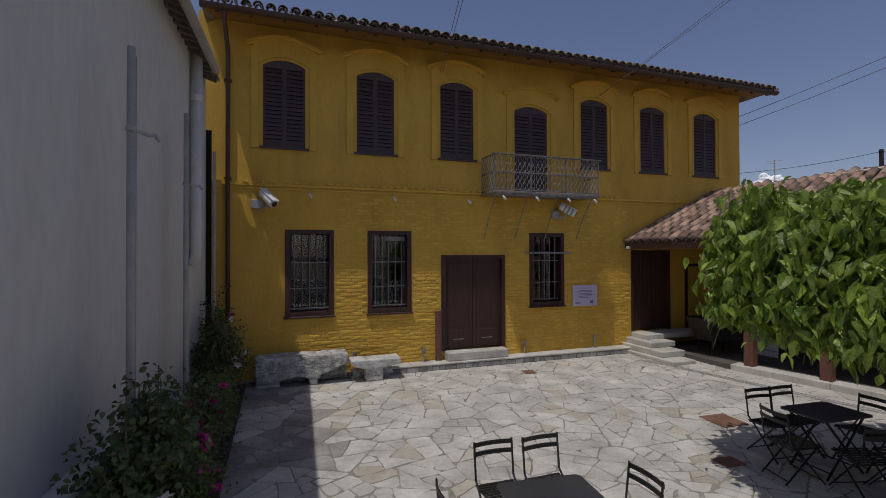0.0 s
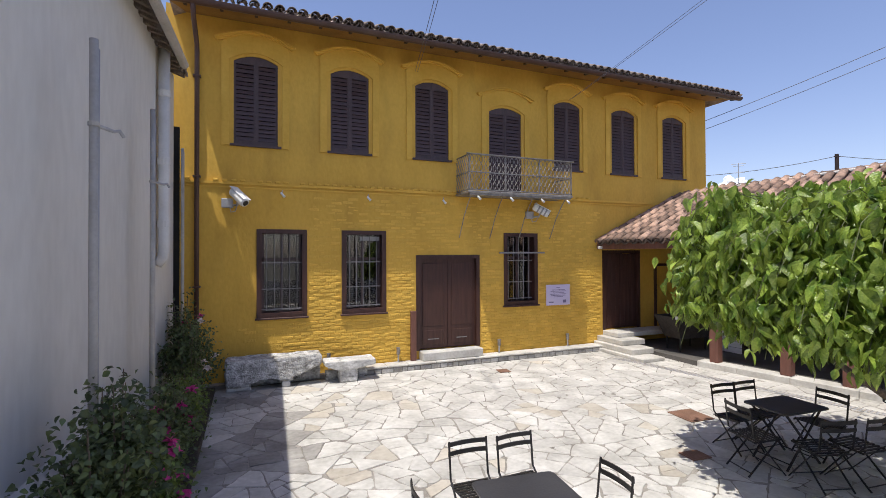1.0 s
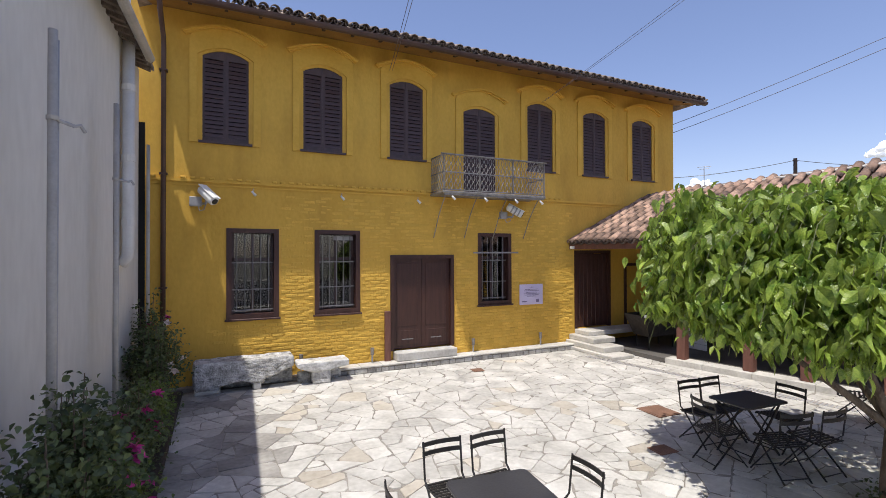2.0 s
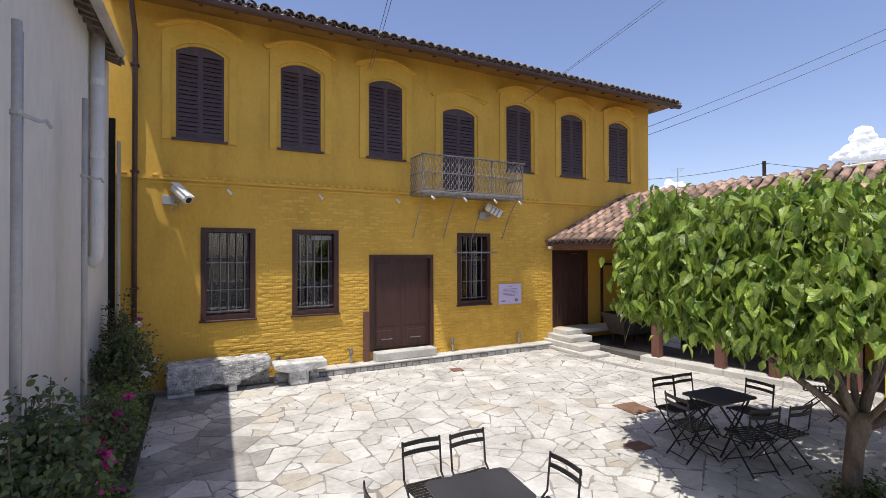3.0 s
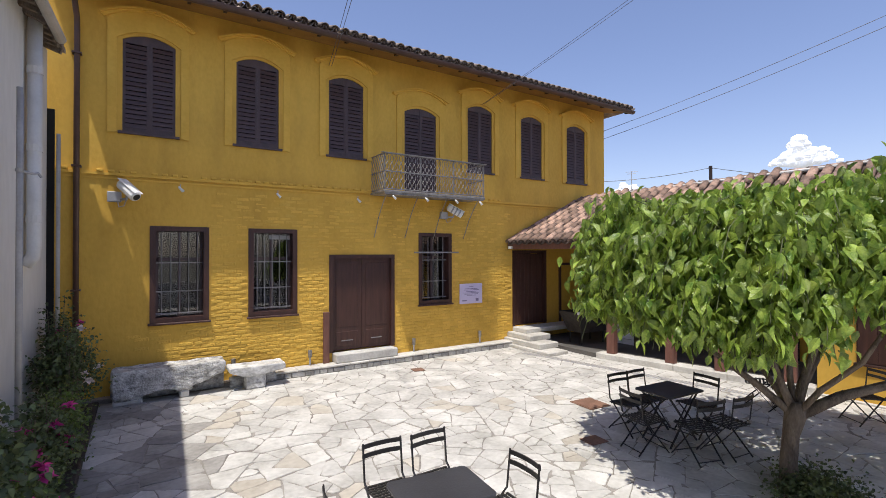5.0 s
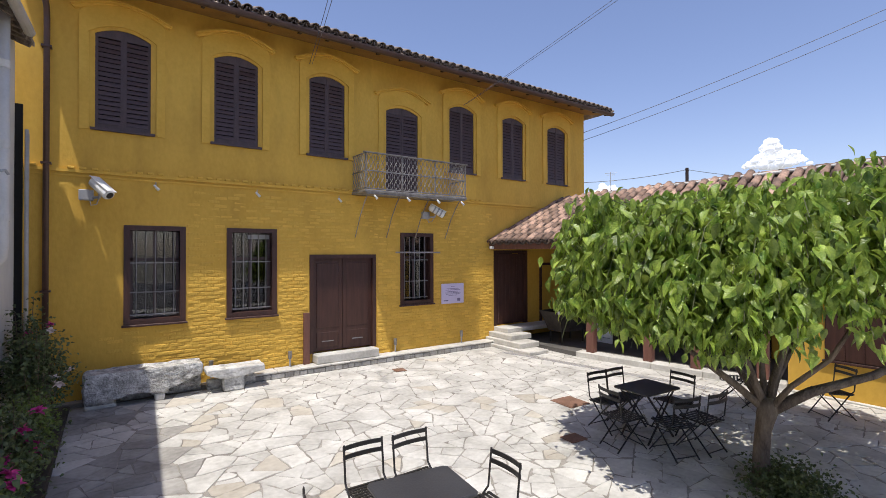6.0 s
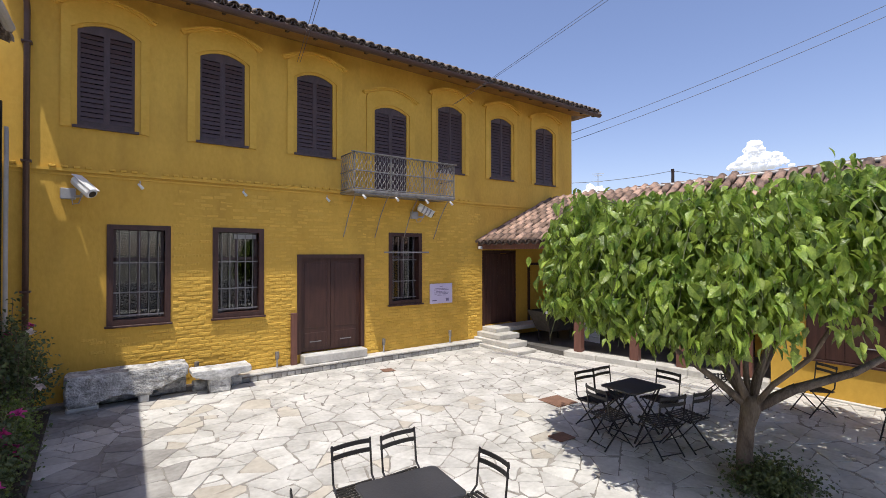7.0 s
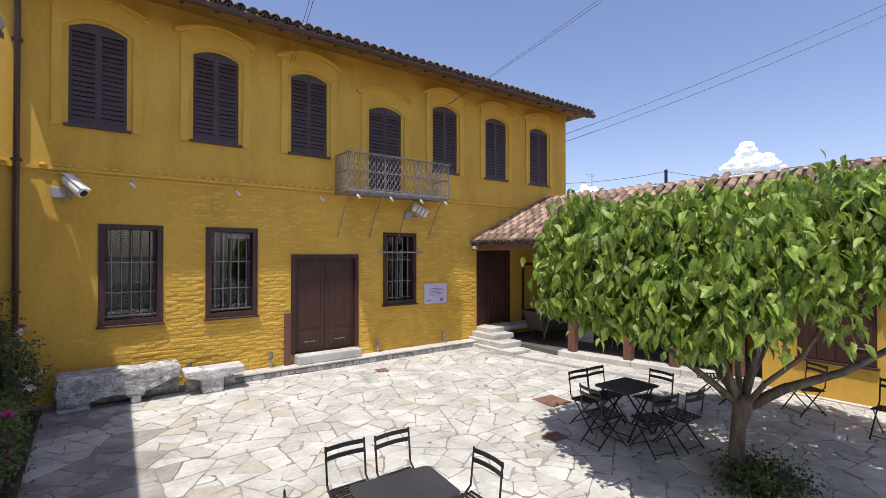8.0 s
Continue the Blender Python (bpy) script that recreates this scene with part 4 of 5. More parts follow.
def bistro_table():
    t = thing("folding_table", "charcoal steel folding bistro table with rounded corners", "table", "bistro tables")
    a, b, r = 0.385, 0.29, 0.05
    ring = []
    for cx, cy, w0 in ((a - r, b - r, 0), (-a + r, b - r, 90), (-a + r, -b + r, 180), (a - r, -b + r, 270)):
        ring += [(cx + r * math.cos(radians(w0 + 22.5 * i)), cy + r * math.sin(radians(w0 + 22.5 * i))) for i in range(5)]
    n = len(ring)
    g = Geo()
    for z, k in ((0.69, 1.0), (0.708, 1.0), (0.712, 0.985)):
        g.v += [(x * k, y * k, z) for x, y in ring]
    for q in range(2):
        g.f += [(q * n + i, q * n + (i + 1) % n, (q + 1) * n + (i + 1) % n, (q + 1) * n + i) for i in range(n)]
    g.f += [tuple(reversed(range(n))), tuple(range(2 * n, 3 * n))]
    part("tabletop", g, m_table, t)
    for y in (-0.22, 0.22):
        for s in (-1, 1):
            part("leg", Geo().tube([(-0.3 * s, y + 0.008 * s, 0.69), (0.3 * s, y + 0.008 * s, 0.0)], 1, flat=(0.014, 0.026)), m_black, t)
    for s in (-1, 1):
        part("stretcher", Geo().tube([(0.24 * s, -0.22, 0.07), (0.24 * s, 0.22, 0.07)], 0.008, 6), m_black, t)
    return t


chair = bistro_chair()
spots = [(2.00, -6.55, -1), (2.51, -6.59, 1), (2.70, -7.36, -92), (1.44, -7.1, 88),
         (6.14, -6.14, -5), (6.56, -6.17, -2), (6.93, -6.72, -97), (6.05, -7.22, 162), (6.53, -7.34, 174), (5.72, -6.66, 76),
         (9.05, -6.62, 25), (9.5, -7.93, -125), (9.0, -7.08, 12), (9.1, -9.08, -95)]
for i, (x, y, a) in enumerate(spots):
    m = pose(x, y, 0.004, 0, 0, a)
    if i:
        copy_thing(chair, m)
    else:
        chair.matrix_basis = m
table = bistro_table()
table.matrix_basis = pose(2.09, -7.26, 0.004, 0, 0, -7)
copy_thing(table, pose(6.34, -6.65, 0.004, 0, 0, -4))

# ---- mulberry tree ----
random.seed(21)
tree = thing("mulberry_tree", "spreading mulberry tree with large glossy green leaves", "tree")
BASE = Vector((6.13, -8.2, 0))
FORK = BASE + Vector((0.12, -0.02, 0.9))
part("trunk", Geo().tube([BASE + Vector((0, 0, -0.02)), BASE + Vector((0.0, 0, 0.1)), BASE + Vector((0.01, 0.01, 0.3)), BASE + Vector((0.05, 0.0, 0.6)), FORK + Vector((-0.01, 0, -0.1)), FORK + Vector((0, 0, 0.06))], [0.125, 0.095, 0.085, 0.082, 0.105, 0.085], 14), m_bark, tree, smooth=True)
for az, out, rise, r in ((128, 1.25, 0.95, 0.05), (140, 0.5, 1.1, 0.055), (80, 0.9, 1.0, 0.045), (-38, 1.75, 0.62, 0.075), (5, 1.2, 0.95, 0.05), (-5, 0.5, 1.15, 0.06), (-100, 0.9, 1.15, 0.04), (40, 0.5, 1.3, 0.045)):
    a = radians(az)
    d = Vector((math.cos(a), math.sin(a), 0))
    pts = [FORK + Vector((0, 0, -0.1)), FORK + d * out * 0.28 + Vector((0, 0, rise * 0.22)), FORK + d * out * 0.65 + Vector((0.03, -0.04, rise * 0.55)), FORK + d * out + Vector((0, 0, rise))]
    part("limb", Geo().tube(pts, [r * 0.95, r * 0.8, r * 0.62, r * 0.45], 8), m_bark, tree, smooth=True)


def leaf_shape(length, width):
    """A pointed heart-shaped leaf, folded along its rib, tip along +x, hanging slightly."""
    rows = [(0.0, 0.12), (0.12, 0.62), (0.38, 1.0), (0.68, 0.66), (0.88, 0.24)]
    vs, fs = [], []
    for u, w in rows:
        droop = -0.3 * u * u * length
        fold = 0.3 - 0.22 * u
        vs += [(u * length - (0.06 * length if u == 0 else 0), -w * width / 2, fold * w * width + droop), (u * length, 0, droop), (u * length - (0.06 * length if u == 0 else 0), w * width / 2, fold * w * width + droop)]
    vs.append((length * 0.97, 0, -0.36 * length))
    for i in range(4):
        k = i * 3
        fs += [(k, k + 1, k + 4, k + 3), (k + 1, k + 2, k + 5, k + 4)]
    fs += [(12, 13, 15), (13, 14, 15)]
    return vs, fs


leaf_v, leaf_f = leaf_shape(0.162, 0.104)
leaf_np = np.array(leaf_v)


def leaf_uv(me):
    """Lays every leaf of a mesh out along its rib, for the veins."""
    idx = np.empty(len(me.loops), dtype=np.int32)
    me.loops.foreach_get("vertex_index", idx)
    flat = leaf_np[idx % len(leaf_np), :2] / leaf_np[:, :2].max(axis=0)
    me.uv_layers.new(name="rib").data.foreach_set("uv", flat.astype(np.float32).ravel())
    return me


leaf_mesh = leaf_uv(Geo().add(leaf_v, leaf_f).mesh("leaf", m_leaf_one))
CROWN = BASE + Vector((0.5, 0.16, 0))
crown_geo, twig_geo = Geo(), Geo()
singles = 0
for s in range(1110):
    rim = s >= 940
    a = radians(random.uniform(112, 205)) if rim else random.uniform(0, 2 * math.pi)
    d = Vector((math.cos(a), math.sin(a), 0))
    rad = 1.55 * math.sqrt(random.random()) * (1 + 0.45 * max(0.0, d.dot(Vector((0.8, -0.6, 0)))) + 0.2 * max(0.0, d.dot(Vector((-0.6, 0.8, 0)))) - 0.22 * max(0.0, d.dot(Vector((0.6, 0.8, 0)))) - 0.16 * max(0.0, d.dot(Vector((-0.5, -0.87, 0)))))
    if rim:
        rad = random.uniform(1.25, 1.62) * (1 + 0.26 * max(0.0, d.dot(Vector((-0.6, 0.8, 0)))))
    right = max(0.0, d.dot(Vector((0.6, -0.8, 0)))) * rad / 1.5
    start = CROWN + d * rad + Vector((0, 0, random.uniform(2.15, 2.93) + 0.75 * right + 0.42 * max(0.0, d.dot(Vector((-0.5, 0.87, 0)))) * rad / 1.62))
    if rim:
        start.z = random.uniform(2.0, 2.6)
    lean = 0.35 + 0.95 * rad / 1.5
    way = (d * lean + Vector((random.uniform(-0.3, 0.3), random.uniform(-0.3, 0.3), random.uniform(0.5, 1.25)))).normalized()
    length = random.uniform(0.45, 0.8) if rim else random.uniform(0.75, 1.25)
    pts = [start]
    p, w = start.copy(), way.copy()
    n = 9
    for i in range(n):
        p = p + w * length / n
        w = (w + Vector((0, 0, -0.12 - 0.2 * rad / 1.5))).normalized()
        pts.append(p.copy())
    twig_geo.tube([v for v in pts[::3] if v.z < 3.4 or v is pts[0]] if pts[3].z < 3.4 else [pts[0], pts[0].lerp(pts[1], 0.6)], 0.0045, 4)
    for i in range(1, len(pts)):
        for _ in range(random.choice((3, 3, 4, 4))):
            q = pts[i] + Vector((random.gauss(0, 0.075), random.gauss(0, 0.075), random.gauss(0, 0.06)))
            bump = 0.16 * noise.noise(Vector((q.x * 1.4, q.y * 1.4, 3.0)))
            if q.z > 3.40 + 0.95 * max(0.0, (q - CROWN).dot(Vector((0.62, -0.78, 0)))) / 1.5 + bump + random.expovariate(16):
                continue
            if q.z < 1.5 + 0.18 * max(0.0, (q - CROWN).dot(Vector((-0.6, 0.8, 0)))) + random.uniform(-0.12, 0.1):
                continue
            turn = random.uniform(0, 2 * math.pi)
            size = random.uniform(0.65, 1.25) * (0.75 if i > 7 else 1.0)
            m = Matrix.Translation(q) @ Euler((random.gauss(0, 0.5), random.uniform(0.35, 1.4), turn)).to_matrix().to_4x4() @ Matrix.Diagonal((size, size * random.uniform(0.62, 1.05), size * random.uniform(0.5, 1.5), 1))
            facing = (q - CROWN).dot(Vector((-0.94, -0.34, 0)))
            if facing > 1.3 and singles < 280 and random.random() < 0.4:
                part("leaf", leaf_mesh, None, tree, at=m)
                singles += 1
            else:
                mm = np.array(m)
                crown_geo.add((leaf_np @ mm[:3, :3].T + mm[:3, 3]).tolist(), leaf_f)
part("twig", twig_geo, m_twig, tree)["kind"] = "stuff"
part("crown", leaf_uv(crown_geo.mesh("crown", m_leaf)), None, tree)

# ---- planting ----
def shrub(name, label, x, y, rx, ry, z0, z1, count, size, mat, flowers, flower_mat, seed, stems=14):
    """Stems that spread upward with many small leaves and a few flowers."""
    random.seed(seed)
    t = thing(name, label, "shrub")
    st, lv, fl = Geo(), Geo(), Geo()
    lf_v, lf_f = leaf_shape(size, size * 0.78)
    lf = np.array(lf_v)
    tips = []
    for i in range(stems):
        a = random.uniform(0, 2 * math.pi)
        e = math.sqrt(random.random())
        tip = Vector((x + rx * e * math.cos(a), y + ry * e * math.sin(a), z0 + (z1 - z0) * (1 - 0.45 * e * e) * random.uniform(0.7, 1.05)))
        root = Vector((x + 0.25 * rx * math.cos(a), y + 0.25 * ry * math.sin(a), z0))
        mid = root.lerp(tip, 0.5) + Vector((0, 0, 0.12 * (z1 - z0)))
        st.tube([root, mid, tip], [0.012, 0.008, 0.004], 5)
        tips.append((root, mid, tip))
    for i in range(count):
        root, mid, tip = random.choice(tips)
        u = random.random() ** 0.5
        p = root.lerp(mid, u * 2) if u < 0.5 else mid.lerp(tip, u * 2 - 1)
        spread = 0.06 + 0.08 * random.random()
        p = p + Vector((random.gauss(0, spread), random.gauss(0, spread), random.gauss(0, spread * 0.8)))
        p.z = max(p.z, z0 + 0.03)
        m = np.array(Matrix.Translation(p) @ Euler((random.gauss(0, 0.5), random.uniform(-0.4, 0.9), random.uniform(0, 6.28))).to_matrix().to_4x4() @ Matrix.Scale(random.uniform(0.6, 1.3), 4))
        lv.add((lf @ m[:3, :3].T + m[:3, 3]).tolist(), lf_f)
    part("stem", st, m_bark, t)["kind"] = "stuff"
    part("foliage", lv, mat, t, smooth=True)
    for i in range(flowers):
        root, mid, tip = random.choice(tips)
        p = tip + Vector((random.uniform(0.04, 0.2), random.gauss(0, 0.1), random.uniform(-0.22, 0.08)))
        g = Geo()
        for k in range(9):
            m = np.array(Matrix.Translation(p) @ Euler((random.gauss(0, 0.6), random.uniform(-1.2, 0.2), k * 0.7)).to_matrix().to_4x4() @ Matrix.Scale(0.085 / size, 4))
            g.add((lf @ m[:3, :3].T + m[:3, 3]).tolist(), lf_f)
        part("flower", g, flower_mat, t, smooth=True)


structure("flower_bed", Geo().soft(-1.3, -9.0, -0.05, -0.6, -0.25, 0.05, 0.02), m_soil, "dark soil of the flower bed by the white wall", "flower bed")
shrub("rose_bush", "tall dark green rose bush against the white wall", -1.0, -6.3, 0.34, 0.95, 0.04, 1.75, 4300, 0.058, m_bush, 2, m_petal_pale, 31, 40)
shrub("flowering_shrub", "green shrub with magenta flowers in the bed", -0.88, -5.7, 0.22, 0.9, 0.04, 0.95, 4200, 0.042, m_bush_light, 10, m_flower, 32, 26)
shrub("flowering_shrub", "leafy shrub with magenta blossoms beside the paving", -0.86, -4.3, 0.24, 0.9, 0.04, 1.1, 4600, 0.042, m_bush, 8, m_flower, 33, 28)
shrub("light_shrub", "yellowish green low shrub in the flower bed", -0.84, -2.9, 0.24, 0.8, 0.04, 0.92, 3800, 0.036, m_bush_light, 0, m_flower, 34, 24)
shrub("rose_bush", "rose bush with sparse pale blooms near the corner", -0.92, -1.5, 0.4, 0.95, 0.04, 1.6, 3600, 0.052, m_bush, 5, m_petal_pale, 35, 34)
shrub("climbing_rose", "thin climbing rose in the corner between the houses", -1.1, -0.95, 0.16, 0.3, 0.04, 2.4, 800, 0.052, m_bush, 2, m_flower, 36, 8)
shrub("low_planting", "dark low plants round the tree's foot", 6.12, -8.45, 0.55, 0.42, 0.0, 0.2, 4200, 0.036, m_bush, 0, m_flower, 37, 24)

# ---- cables, pole and sky ----
def cable(name, pts, r):
    tagged(part(name, Geo().tube(pts, r, 5), m_wire), "thin dark overhead cable against the sky", "cable", "overhead cables")


def span(a, b, sag, n=10):
    a, b = Vector(a), Vector(b)
    return [a.lerp(b, i / n) - Vector((0, 0, sag * 4 * (i / n) * (1 - i / n))) for i in range(n + 1)]


cable("overhead_cable", span((13.38, 0.3, 6.82), (17.2, -7.7, 9.4), 0.12), 0.009)
cable("overhead_cable", span((13.38, 0.3, 6.55), (17.2, -7.7, 9.1), 0.12), 0.009)
cable("overhead_cable", span((8.1, -0.02, 6.85), (8.5, -4.7, 7.95), 0.02), 0.005)
cable("overhead_cable", span((8.2, -0.02, 6.9), (8.65, -4.7, 7.98), 0.02), 0.005)
cable("overhead_cable", span((3.66, -0.02, 7.0), (2.6, -4.0, 6.55), 0.02), 0.005)
cable("overhead_cable", span((3.72, -0.02, 7.0), (2.66, -4.0, 6.55), 0.02), 0.005)
cable("overhead_cable", span((38.0, 26.0, 10.4), (52.6, 16.8, 12.0), 0.5), 0.03)
cable("overhead_cable", span((52.6, 16.8, 12.0), (70, 8, 11.6), 0.5), 0.03)
pole = thing("utility_pole", "dark wooden utility pole behind the porch roof", "pole")
part("shaft", Geo().tube([(52.6, 16.8, -0.02), (52.6, 16.8, 12.2)], [0.24, 0.17], 8), m_eave, pole)
part("crossarm", Geo().box(52.3, 16.72, 11.9, 52.9, 16.88, 12.02), m_eave, pole)

mast = thing("aerial", "thin television aerial on a far roof", "aerial")
part("mast", Geo().tube([(25.65, 7.6, -0.02), (25.65, 7.6, 7.75)], 0.025, 6), m_camgrey, mast)
for z, w in ((7.7, 0.35), (7.58, 0.25), (7.2, 0.3)):
    part("rod", Geo().tube([(25.65 - w * 0.6, 7.6 + w * 0.8, z), (25.65 + w * 0.6, 7.6 - w * 0.8, z)], 0.015, 5), m_camgrey, mast)


def cloud(x, y, z, w, h, seed):
    """A heap of billows, flat below."""
    random.seed(seed)
    bm = bmesh.new()
    for i in range(170):
        u = max(-1.0, min(1.0, random.gauss(0, 0.42)))
        r = h * random.uniform(0.05, 0.17) * (1.2 - 0.75 * abs(u))
        top = h * (1 - abs(u) ** 1.5) * random.uniform(0.0, 0.9) * (0.75 + 0.25 * math.sin(u * 7 + seed))
        m = Matrix.Translation((x + u * w * 0.3 + random.uniform(-r, r), y - u * w / 2, z + top)) @ Matrix.Diagonal((r, r * 1.3, r, 1))
        bmesh.ops.create_icosphere(bm, subdivisions=2, radius=1.0, matrix=m)
    for v in bm.verts:
        p = v.co / h
        v.co += (noise.noise_vector(p * 5) * 0.05 + noise.noise_vector(p * 19) * 0.03) * h
    me = bpy.data.meshes.new("cloud")
    bm.to_mesh(me)
    bm.free()
    me.materials.append(m_cloud)
    me.polygons.foreach_set("use_smooth", [True] * len(me.polygons))
    tagged(new("cloud", me), "small white cumulus cloud low in the sky", "cloud", "", "structure")


cloud(1850, 650, 300, 165, 100, 3)
cloud(1610, 1150, 236, 100, 55, 4)

# ---- courtyard wall behind the camera ----
structure("wall_south", Geo().box(-6.4, -16.2, -0.1, 16, -15.8, 1.25), m_white, "low plain white wall closing the courtyard", "wall")

# ---- tiles of the porch roof ----
random.seed(15)
ptile_v, ptile_f = barrel(0.45, 0.118, 0.092, 7, 0.018)
ptile = Geo().add(ptile_v, ptile_f).mesh("tile", m_tile, True)
ppan_v = [(x, y, -z + 0.1) for x, y, z in ptile_v]
ppan_f = [q[::-1] for q in ptile_f]
rest, pans = Geo(), Geo()
count = 0
y = -0.12
while y > -12.4:
    x0 = EX + SKEW * min(-y, 6.9)
    sl = math.degrees(math.atan2(RZ - EZ, RX - x0))
    span_len = math.hypot(RX - x0, RZ - EZ)
    d = -0.1
    while d < span_len - 0.36:
        bx, bz = x0 + d * math.cos(radians(sl)), EZ + d * math.sin(radians(sl))
        m = pose(bx, y + random.uniform(-0.014, 0.014), bz + 0.055, 0, 0, -90) @ pose(0, 0, 0, sl + 6 + random.uniform(-2, 2), random.uniform(-6, 6), random.uniform(-2.5, 2.5))
        if count < 300 and y > -7.4:
            part("tile", ptile, None, proof, at=m)
            count += 1
        else:
            rest.add([m @ Vector(p) for p in ptile_v], ptile_f)
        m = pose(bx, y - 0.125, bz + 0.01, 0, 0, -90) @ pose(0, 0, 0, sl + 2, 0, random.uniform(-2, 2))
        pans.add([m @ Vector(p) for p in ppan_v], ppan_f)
        d += 0.34
    y -= 0.25
part("tiles", rest, m_tile_far, proof, smooth=True)["kind"] = "stuff"
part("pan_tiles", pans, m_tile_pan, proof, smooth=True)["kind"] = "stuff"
y = -0.1
while y > -12.4:
    m = pose(RX, y, RZ + 0.03, 0, random.uniform(-4, 4), 180 + random.uniform(-2, 2)) @ Matrix.Scale(0.85, 4)
    part("ridge_tile", ptile, None, proof, at=m)
    y -= 0.34

part("ridge_bedding", Geo().soft(RX - 0.13, -12.4, RZ + 0.0, RX + 0.13, -0.01, RZ + 0.085, 0.03), m_step, proof, "pale lime mortar under the ridge tiles")

# ---- bricks of the lower wall ----
random.seed(9)
openings = [(c - h - 0.035, c + h + 0.035, 1.27, 3.22) for c, h in LOWER] + [(3.62, 5.40, 0.0, 2.68), (9.18, 10.7, 0.0, 2.8), (7.3, 8.12, 1.24, 1.85)]


def brick_mesh(seed):
    random.seed(seed)
    vs = []
    for y, c in ((0.002, 0.0), (-0.005, 0.003), (-0.009, 0.012)):
        for sx, sz in ((-1, -1), (1, -1), (1, 1), (-1, 1)):
            vs.append((sx * (0.119 - c) + random.uniform(-0.004, 0.004), y + random.uniform(-0.003, 0.002) * (c > 0), sz * (0.031 - c) + random.uniform(-0.004, 0.004)))
    fs = [(8, 9, 10, 11)]
    for r in range(2):
        fs += [(r * 4 + i, r * 4 + (i + 1) % 4, r * 4 + 4 + (i + 1) % 4, r * 4 + 4 + i) for i in range(4)]
    return vs, fs


shapes = [brick_mesh(s) for s in range(6)]
brick_meshes = [Geo().add(*s).mesh("brick", m_brick) for s in shapes]
random.seed(10)
rest = Geo()
count = 0
bricks = part("brickwork", Geo().box(2.35, -0.003, 0.1, 9.2, 0.001, 0.12), m_brick_far, house)
row = 0
z = 0.2
while z < 3.95:
    x = (-0.1 if z < 1.25 else 1.3) + (0.125 if row % 2 else 0.0)
    while x < 9.1:
        lo, hi = x - 0.119, x + 0.119
        for a, b, c, d in openings:
            if c - 0.03 < z < d + 0.03:
                if a < x < b:
                    hi = lo
                elif x <= a < hi:
                    hi = a
                elif lo < b <= x:
                    lo = b
        if hi - lo > 0.06 and random.random() < (0.97 if z < 2.2 else 0.92) - max(0.0, 0.9 - x) * 0.5:
            sunk = 0.0085 * max(0.0, min(1.0, (z - 2.0 + random.uniform(-0.15, 0.15)) / 0.5)) + max(0.0, 1.35 - x) * 0.007
            wide = random.uniform(0.97, 1.05) * (hi - lo) / 0.238
            m = pose((lo + hi) / 2 + random.uniform(-0.012, 0.012), sunk + random.uniform(-0.004, 0.004), z + 0.008 * math.sin(x * 2.3 + row * 0.7) + random.uniform(-0.008, 0.008), random.uniform(-4, 3), random.uniform(-1.8, 1.8), random.uniform(-0.8, 0.8)) @ Matrix.Diagonal((wide, 1, random.uniform(1.06, 1.28), 1))
            k = random.randrange(6)
            if x < 3.8 and count < 300:
                part("brick", brick_meshes[k], None, bricks, at=m)
                count += 1
            else:
                rest.add([m @ Vector(p) for p in shapes[k][0]], shapes[k][1])
        x += 0.25
    z += 0.075
    row += 1
part("bricks_joined", rest, m_brick_far, bricks)["kind"] = "stuff"

# ---- flagstones ----
random.seed(3)
X0, X1, Y0, Y1 = -0.6, 10.6, -15.6, -0.36


def area(poly):
    return 0.5 * sum(a[0] * b[1] - b[0] * a[1] for a, b in zip(poly, poly[1:] + poly[:1]))


def cut(poly, nx, ny, c):
    """The part of a convex polygon where nx x + ny y <= c."""
    out = []
    for k in range(len(poly)):
        a, b = poly[k], poly[(k + 1) % len(poly)]
        da, db = a[0] * nx + a[1] * ny - c, b[0] * nx + b[1] * ny - c
        if da <= 0:
            out.append(a)
        if da * db < 0:
            u = da / (da - db)
            out.append((a[0] + (b[0] - a[0]) * u, a[1] + (b[1] - a[1]) * u))
    return out


def broken(poly):
    """Breaks a slab across its longer way until the pieces have the size of flagstones."""
    done, todo = [], [poly]
    while todo:
        p = todo.pop()
        if area(p) < random.choice((0.07, 0.10, 0.14, 0.19, 0.27)):
            if area(p) > 0.008:
                done.append(p)
            continue
        rim = [(a[0] + (b[0] - a[0]) * k / 8, a[1] + (b[1] - a[1]) * k / 8, math.hypot(b[0] - a[0], b[1] - a[1])) for a, b in zip(p, p[1:] + p[:1]) for k in range(8)]
        whole = sum(q[2] for q in rim)
        cx, cy = sum(q[0] * q[2] for q in rim) / whole, sum(q[1] * q[2] for q in rim) / whole
        xx = sum((q[0] - cx) ** 2 * q[2] for q in rim)
        yy = sum((q[1] - cy) ** 2 * q[2] for q in rim)
        xy = sum((q[0] - cx) * (q[1] - cy) * q[2] for q in rim)
        way = 0.5 * math.atan2(2 * xy, xx - yy) + random.gauss(0, 0.24)
        nx, ny = math.cos(way), math.sin(way)
        c = nx * cx + ny * cy + random.uniform(-0.16, 0.16) * math.sqrt(area(p))
        todo += [cut(p, nx, ny, c), cut(p, -nx, -ny, -c)]
    return done


centres = []
while len(centres) < 170:
    tries = [(random.uniform(X0, X1), random.uniform(Y0, Y1)) for _ in range(3)]
    centres.append(max(tries, key=lambda c: min((math.dist(c, q) for q in centres), default=9)))


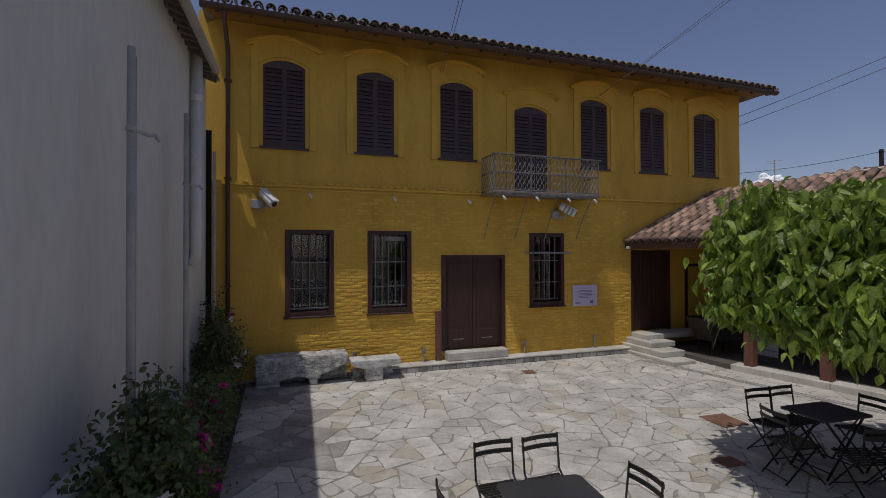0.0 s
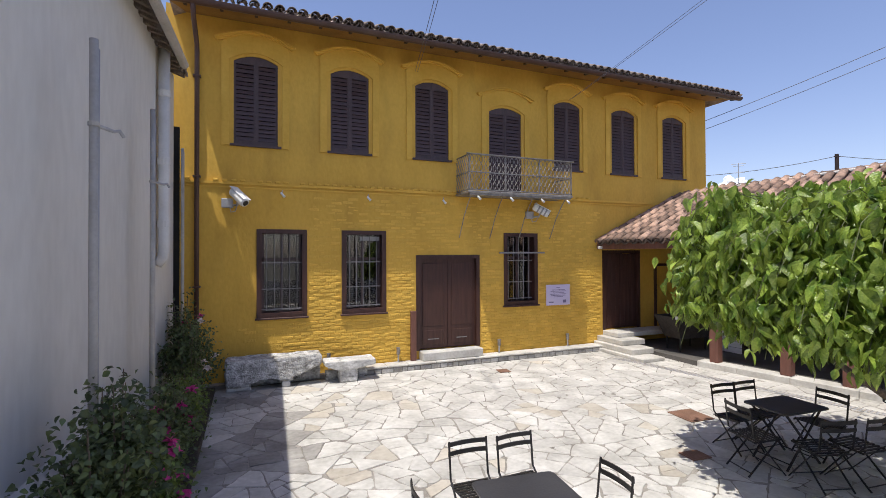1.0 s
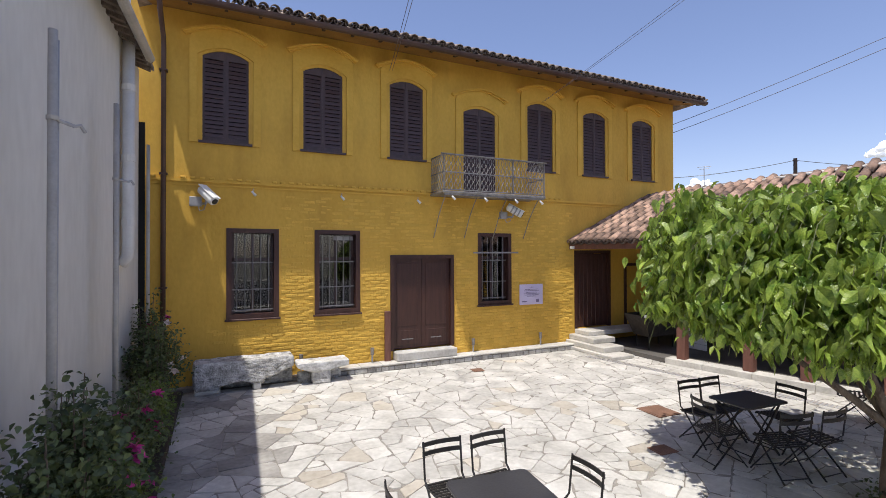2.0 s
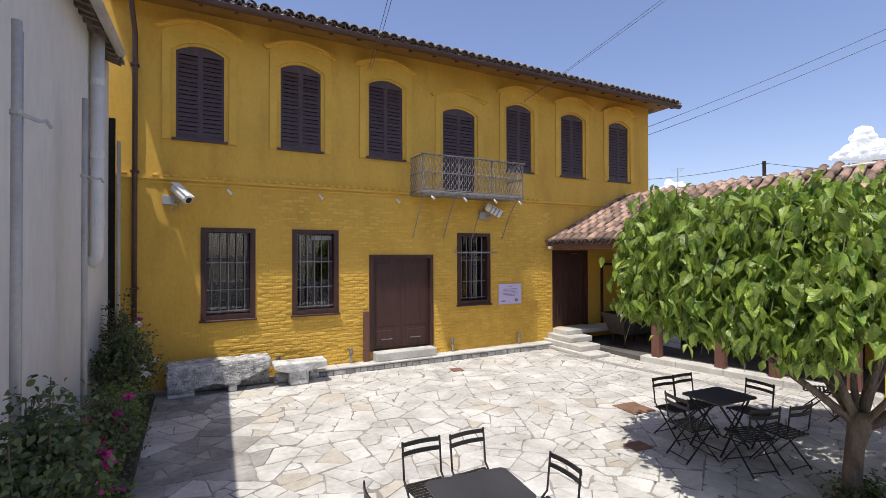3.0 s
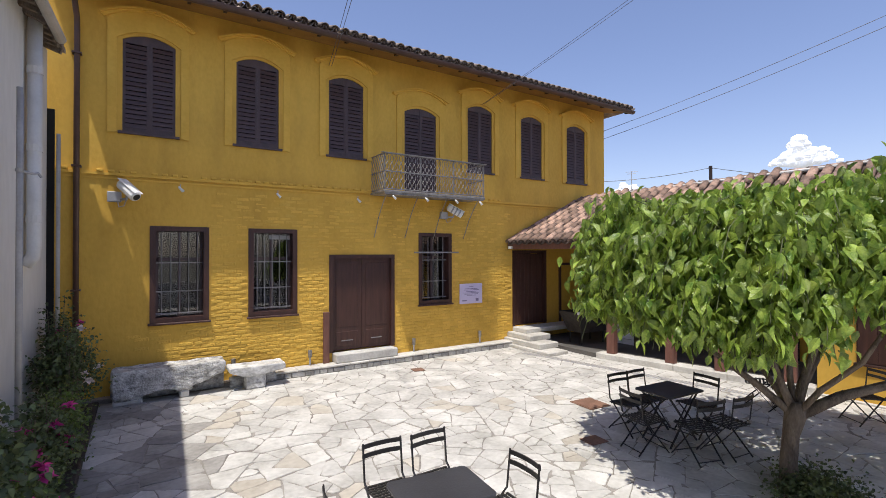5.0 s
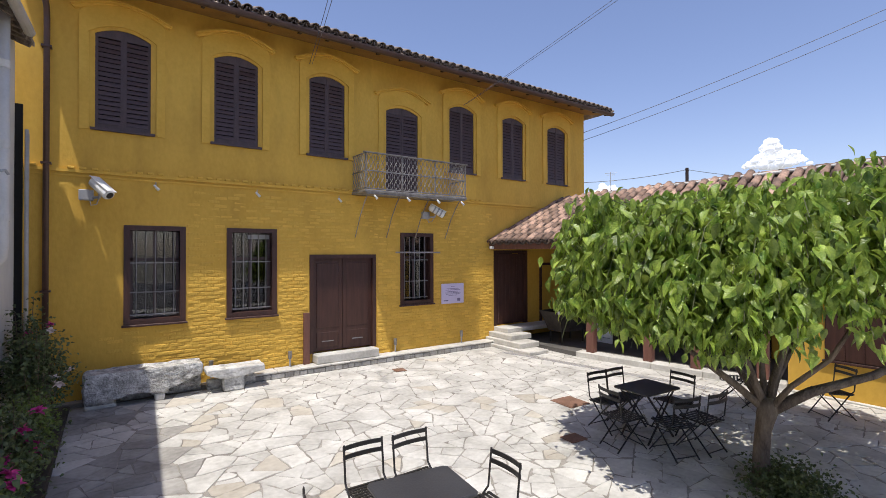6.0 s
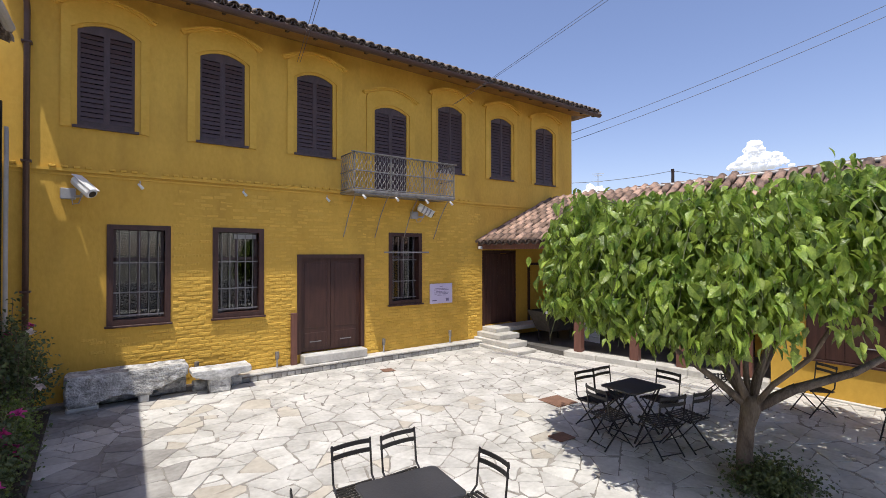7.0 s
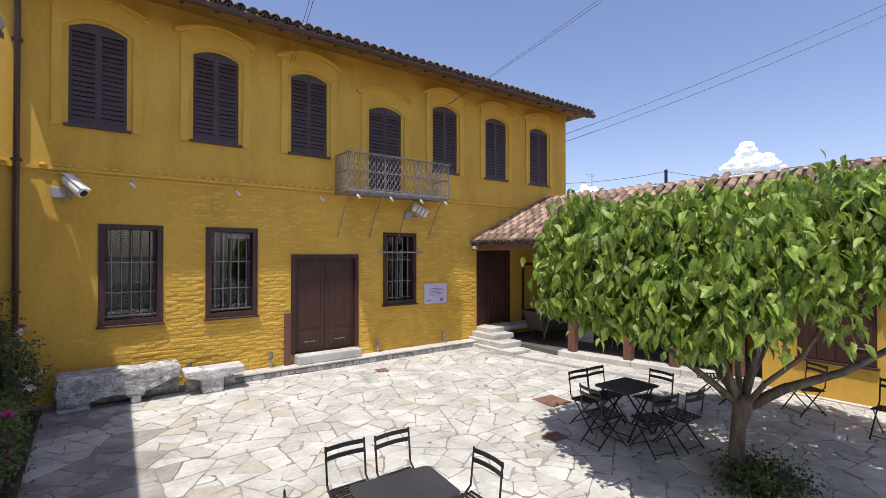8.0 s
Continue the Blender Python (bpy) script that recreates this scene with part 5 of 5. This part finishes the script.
def field(k):
    """The patch of paving round one centre."""
    px, py = centres[k]
    p = [(X0, Y0), (X1, Y0), (X1, Y1), (X0, Y1)]
    for q in centres:
        if q != centres[k]:
            nx, ny = q[0] - px, q[1] - py
            p = cut(p, nx, ny, nx * (px + q[0]) / 2 + ny * (py + q[1]) / 2)
    return p


def inset(poly, d):
    """Moves each edge inward by d; the polygon is convex and counter-clockwise."""
    out = poly
    n = len(poly)
    for k in range(n):
        a, b = poly[k], poly[(k + 1) % n]
        ex, ey = b[0] - a[0], b[1] - a[1]
        l = math.hypot(ex, ey)
        if l < 1e-6:
            continue
        nx, ny = ey / l, -ex / l
        c = nx * a[0] + ny * a[1] - d
        res = []
        for q in range(len(out)):
            u, v = out[q], out[(q + 1) % len(out)]
            da, db = u[0] * nx + u[1] * ny - c, v[0] * nx + v[1] * ny - c
            if da <= 0:
                res.append(u)
            if da * db < 0:
                w = da / (da - db)
                res.append((u[0] + (v[0] - u[0]) * w, u[1] + (v[1] - u[1]) * w))
        out = res
        if len(out) < 3:
            return []
    return out


def rough(poly):
    """Breaks long edges and shakes the points a little."""
    out = []
    for k in range(len(poly)):
        a, b = poly[k], poly[(k + 1) % len(poly)]
        l = math.hypot(b[0] - a[0], b[1] - a[1])
        n = max(1, int(l / 0.1))
        for i in range(n):
            u = i / n
            s = 0.013 if i else 0.006
            out.append((a[0] + (b[0] - a[0]) * u + random.uniform(-s, s), a[1] + (b[1] - a[1]) * u + random.uniform(-s, s)))
    return out


rest = Geo()
count = 0
for slab in [piece for k in range(len(centres)) for piece in broken(field(k))]:
    for corner in list(slab):
        mx, my = sum(q[0] for q in slab) / len(slab), sum(q[1] for q in slab) / len(slab)
        l = math.hypot(corner[0] - mx, corner[1] - my)
        nx, ny = (corner[0] - mx) / l, (corner[1] - my) / l
        slab = cut(slab, nx, ny, nx * corner[0] + ny * corner[1] - random.choice((0.004, 0.01, 0.02, 0.04)))
    poly = inset(slab, random.uniform(0.0035, 0.0095))
    if len(poly) < 3:
        continue
    poly = rough(poly)
    cx, cy = sum(p[0] for p in poly) / len(poly), sum(p[1] for p in poly) / len(poly)
    h = random.uniform(-0.002, 0.005)
    tx, ty = random.gauss(0, 0.004), random.gauss(0, 0.004)
    g = Geo()
    n = len(poly)
    for z, k in ((-0.02, 1.0), (h - 0.005, 1.0), (h, 0.975)):
        g.v += [(cx + (x - cx) * k, cy + (y - cy) * k, z + (x - cx) * tx + (y - cy) * ty) for x, y in poly]
    for r in range(2):
        g.f += [(r * n + q, r * n + (q + 1) % n, (r + 1) * n + (q + 1) % n, (r + 1) * n + q) for q in range(n)]
    g.f.append(tuple(range(2 * n, 3 * n)))
    if -0.6 < cx < 6.8 and -8.4 < cy < -0.4 and count < 330:
        # Stones get the darker shade colour towards the white building, thinning out with x.
        in_shade = random.random() < 1.15 - 1.1 * max(0.0, cx)
        part("flagstone", g, m_stone_shaded if in_shade else m_stone_warm if random.random() < 0.14 else m_stone, pavement)
        count += 1
    else:
        rest.add(g.v, g.f)
part("flagstones", rest, m_stone_far, pavement)["kind"] = "stuff"
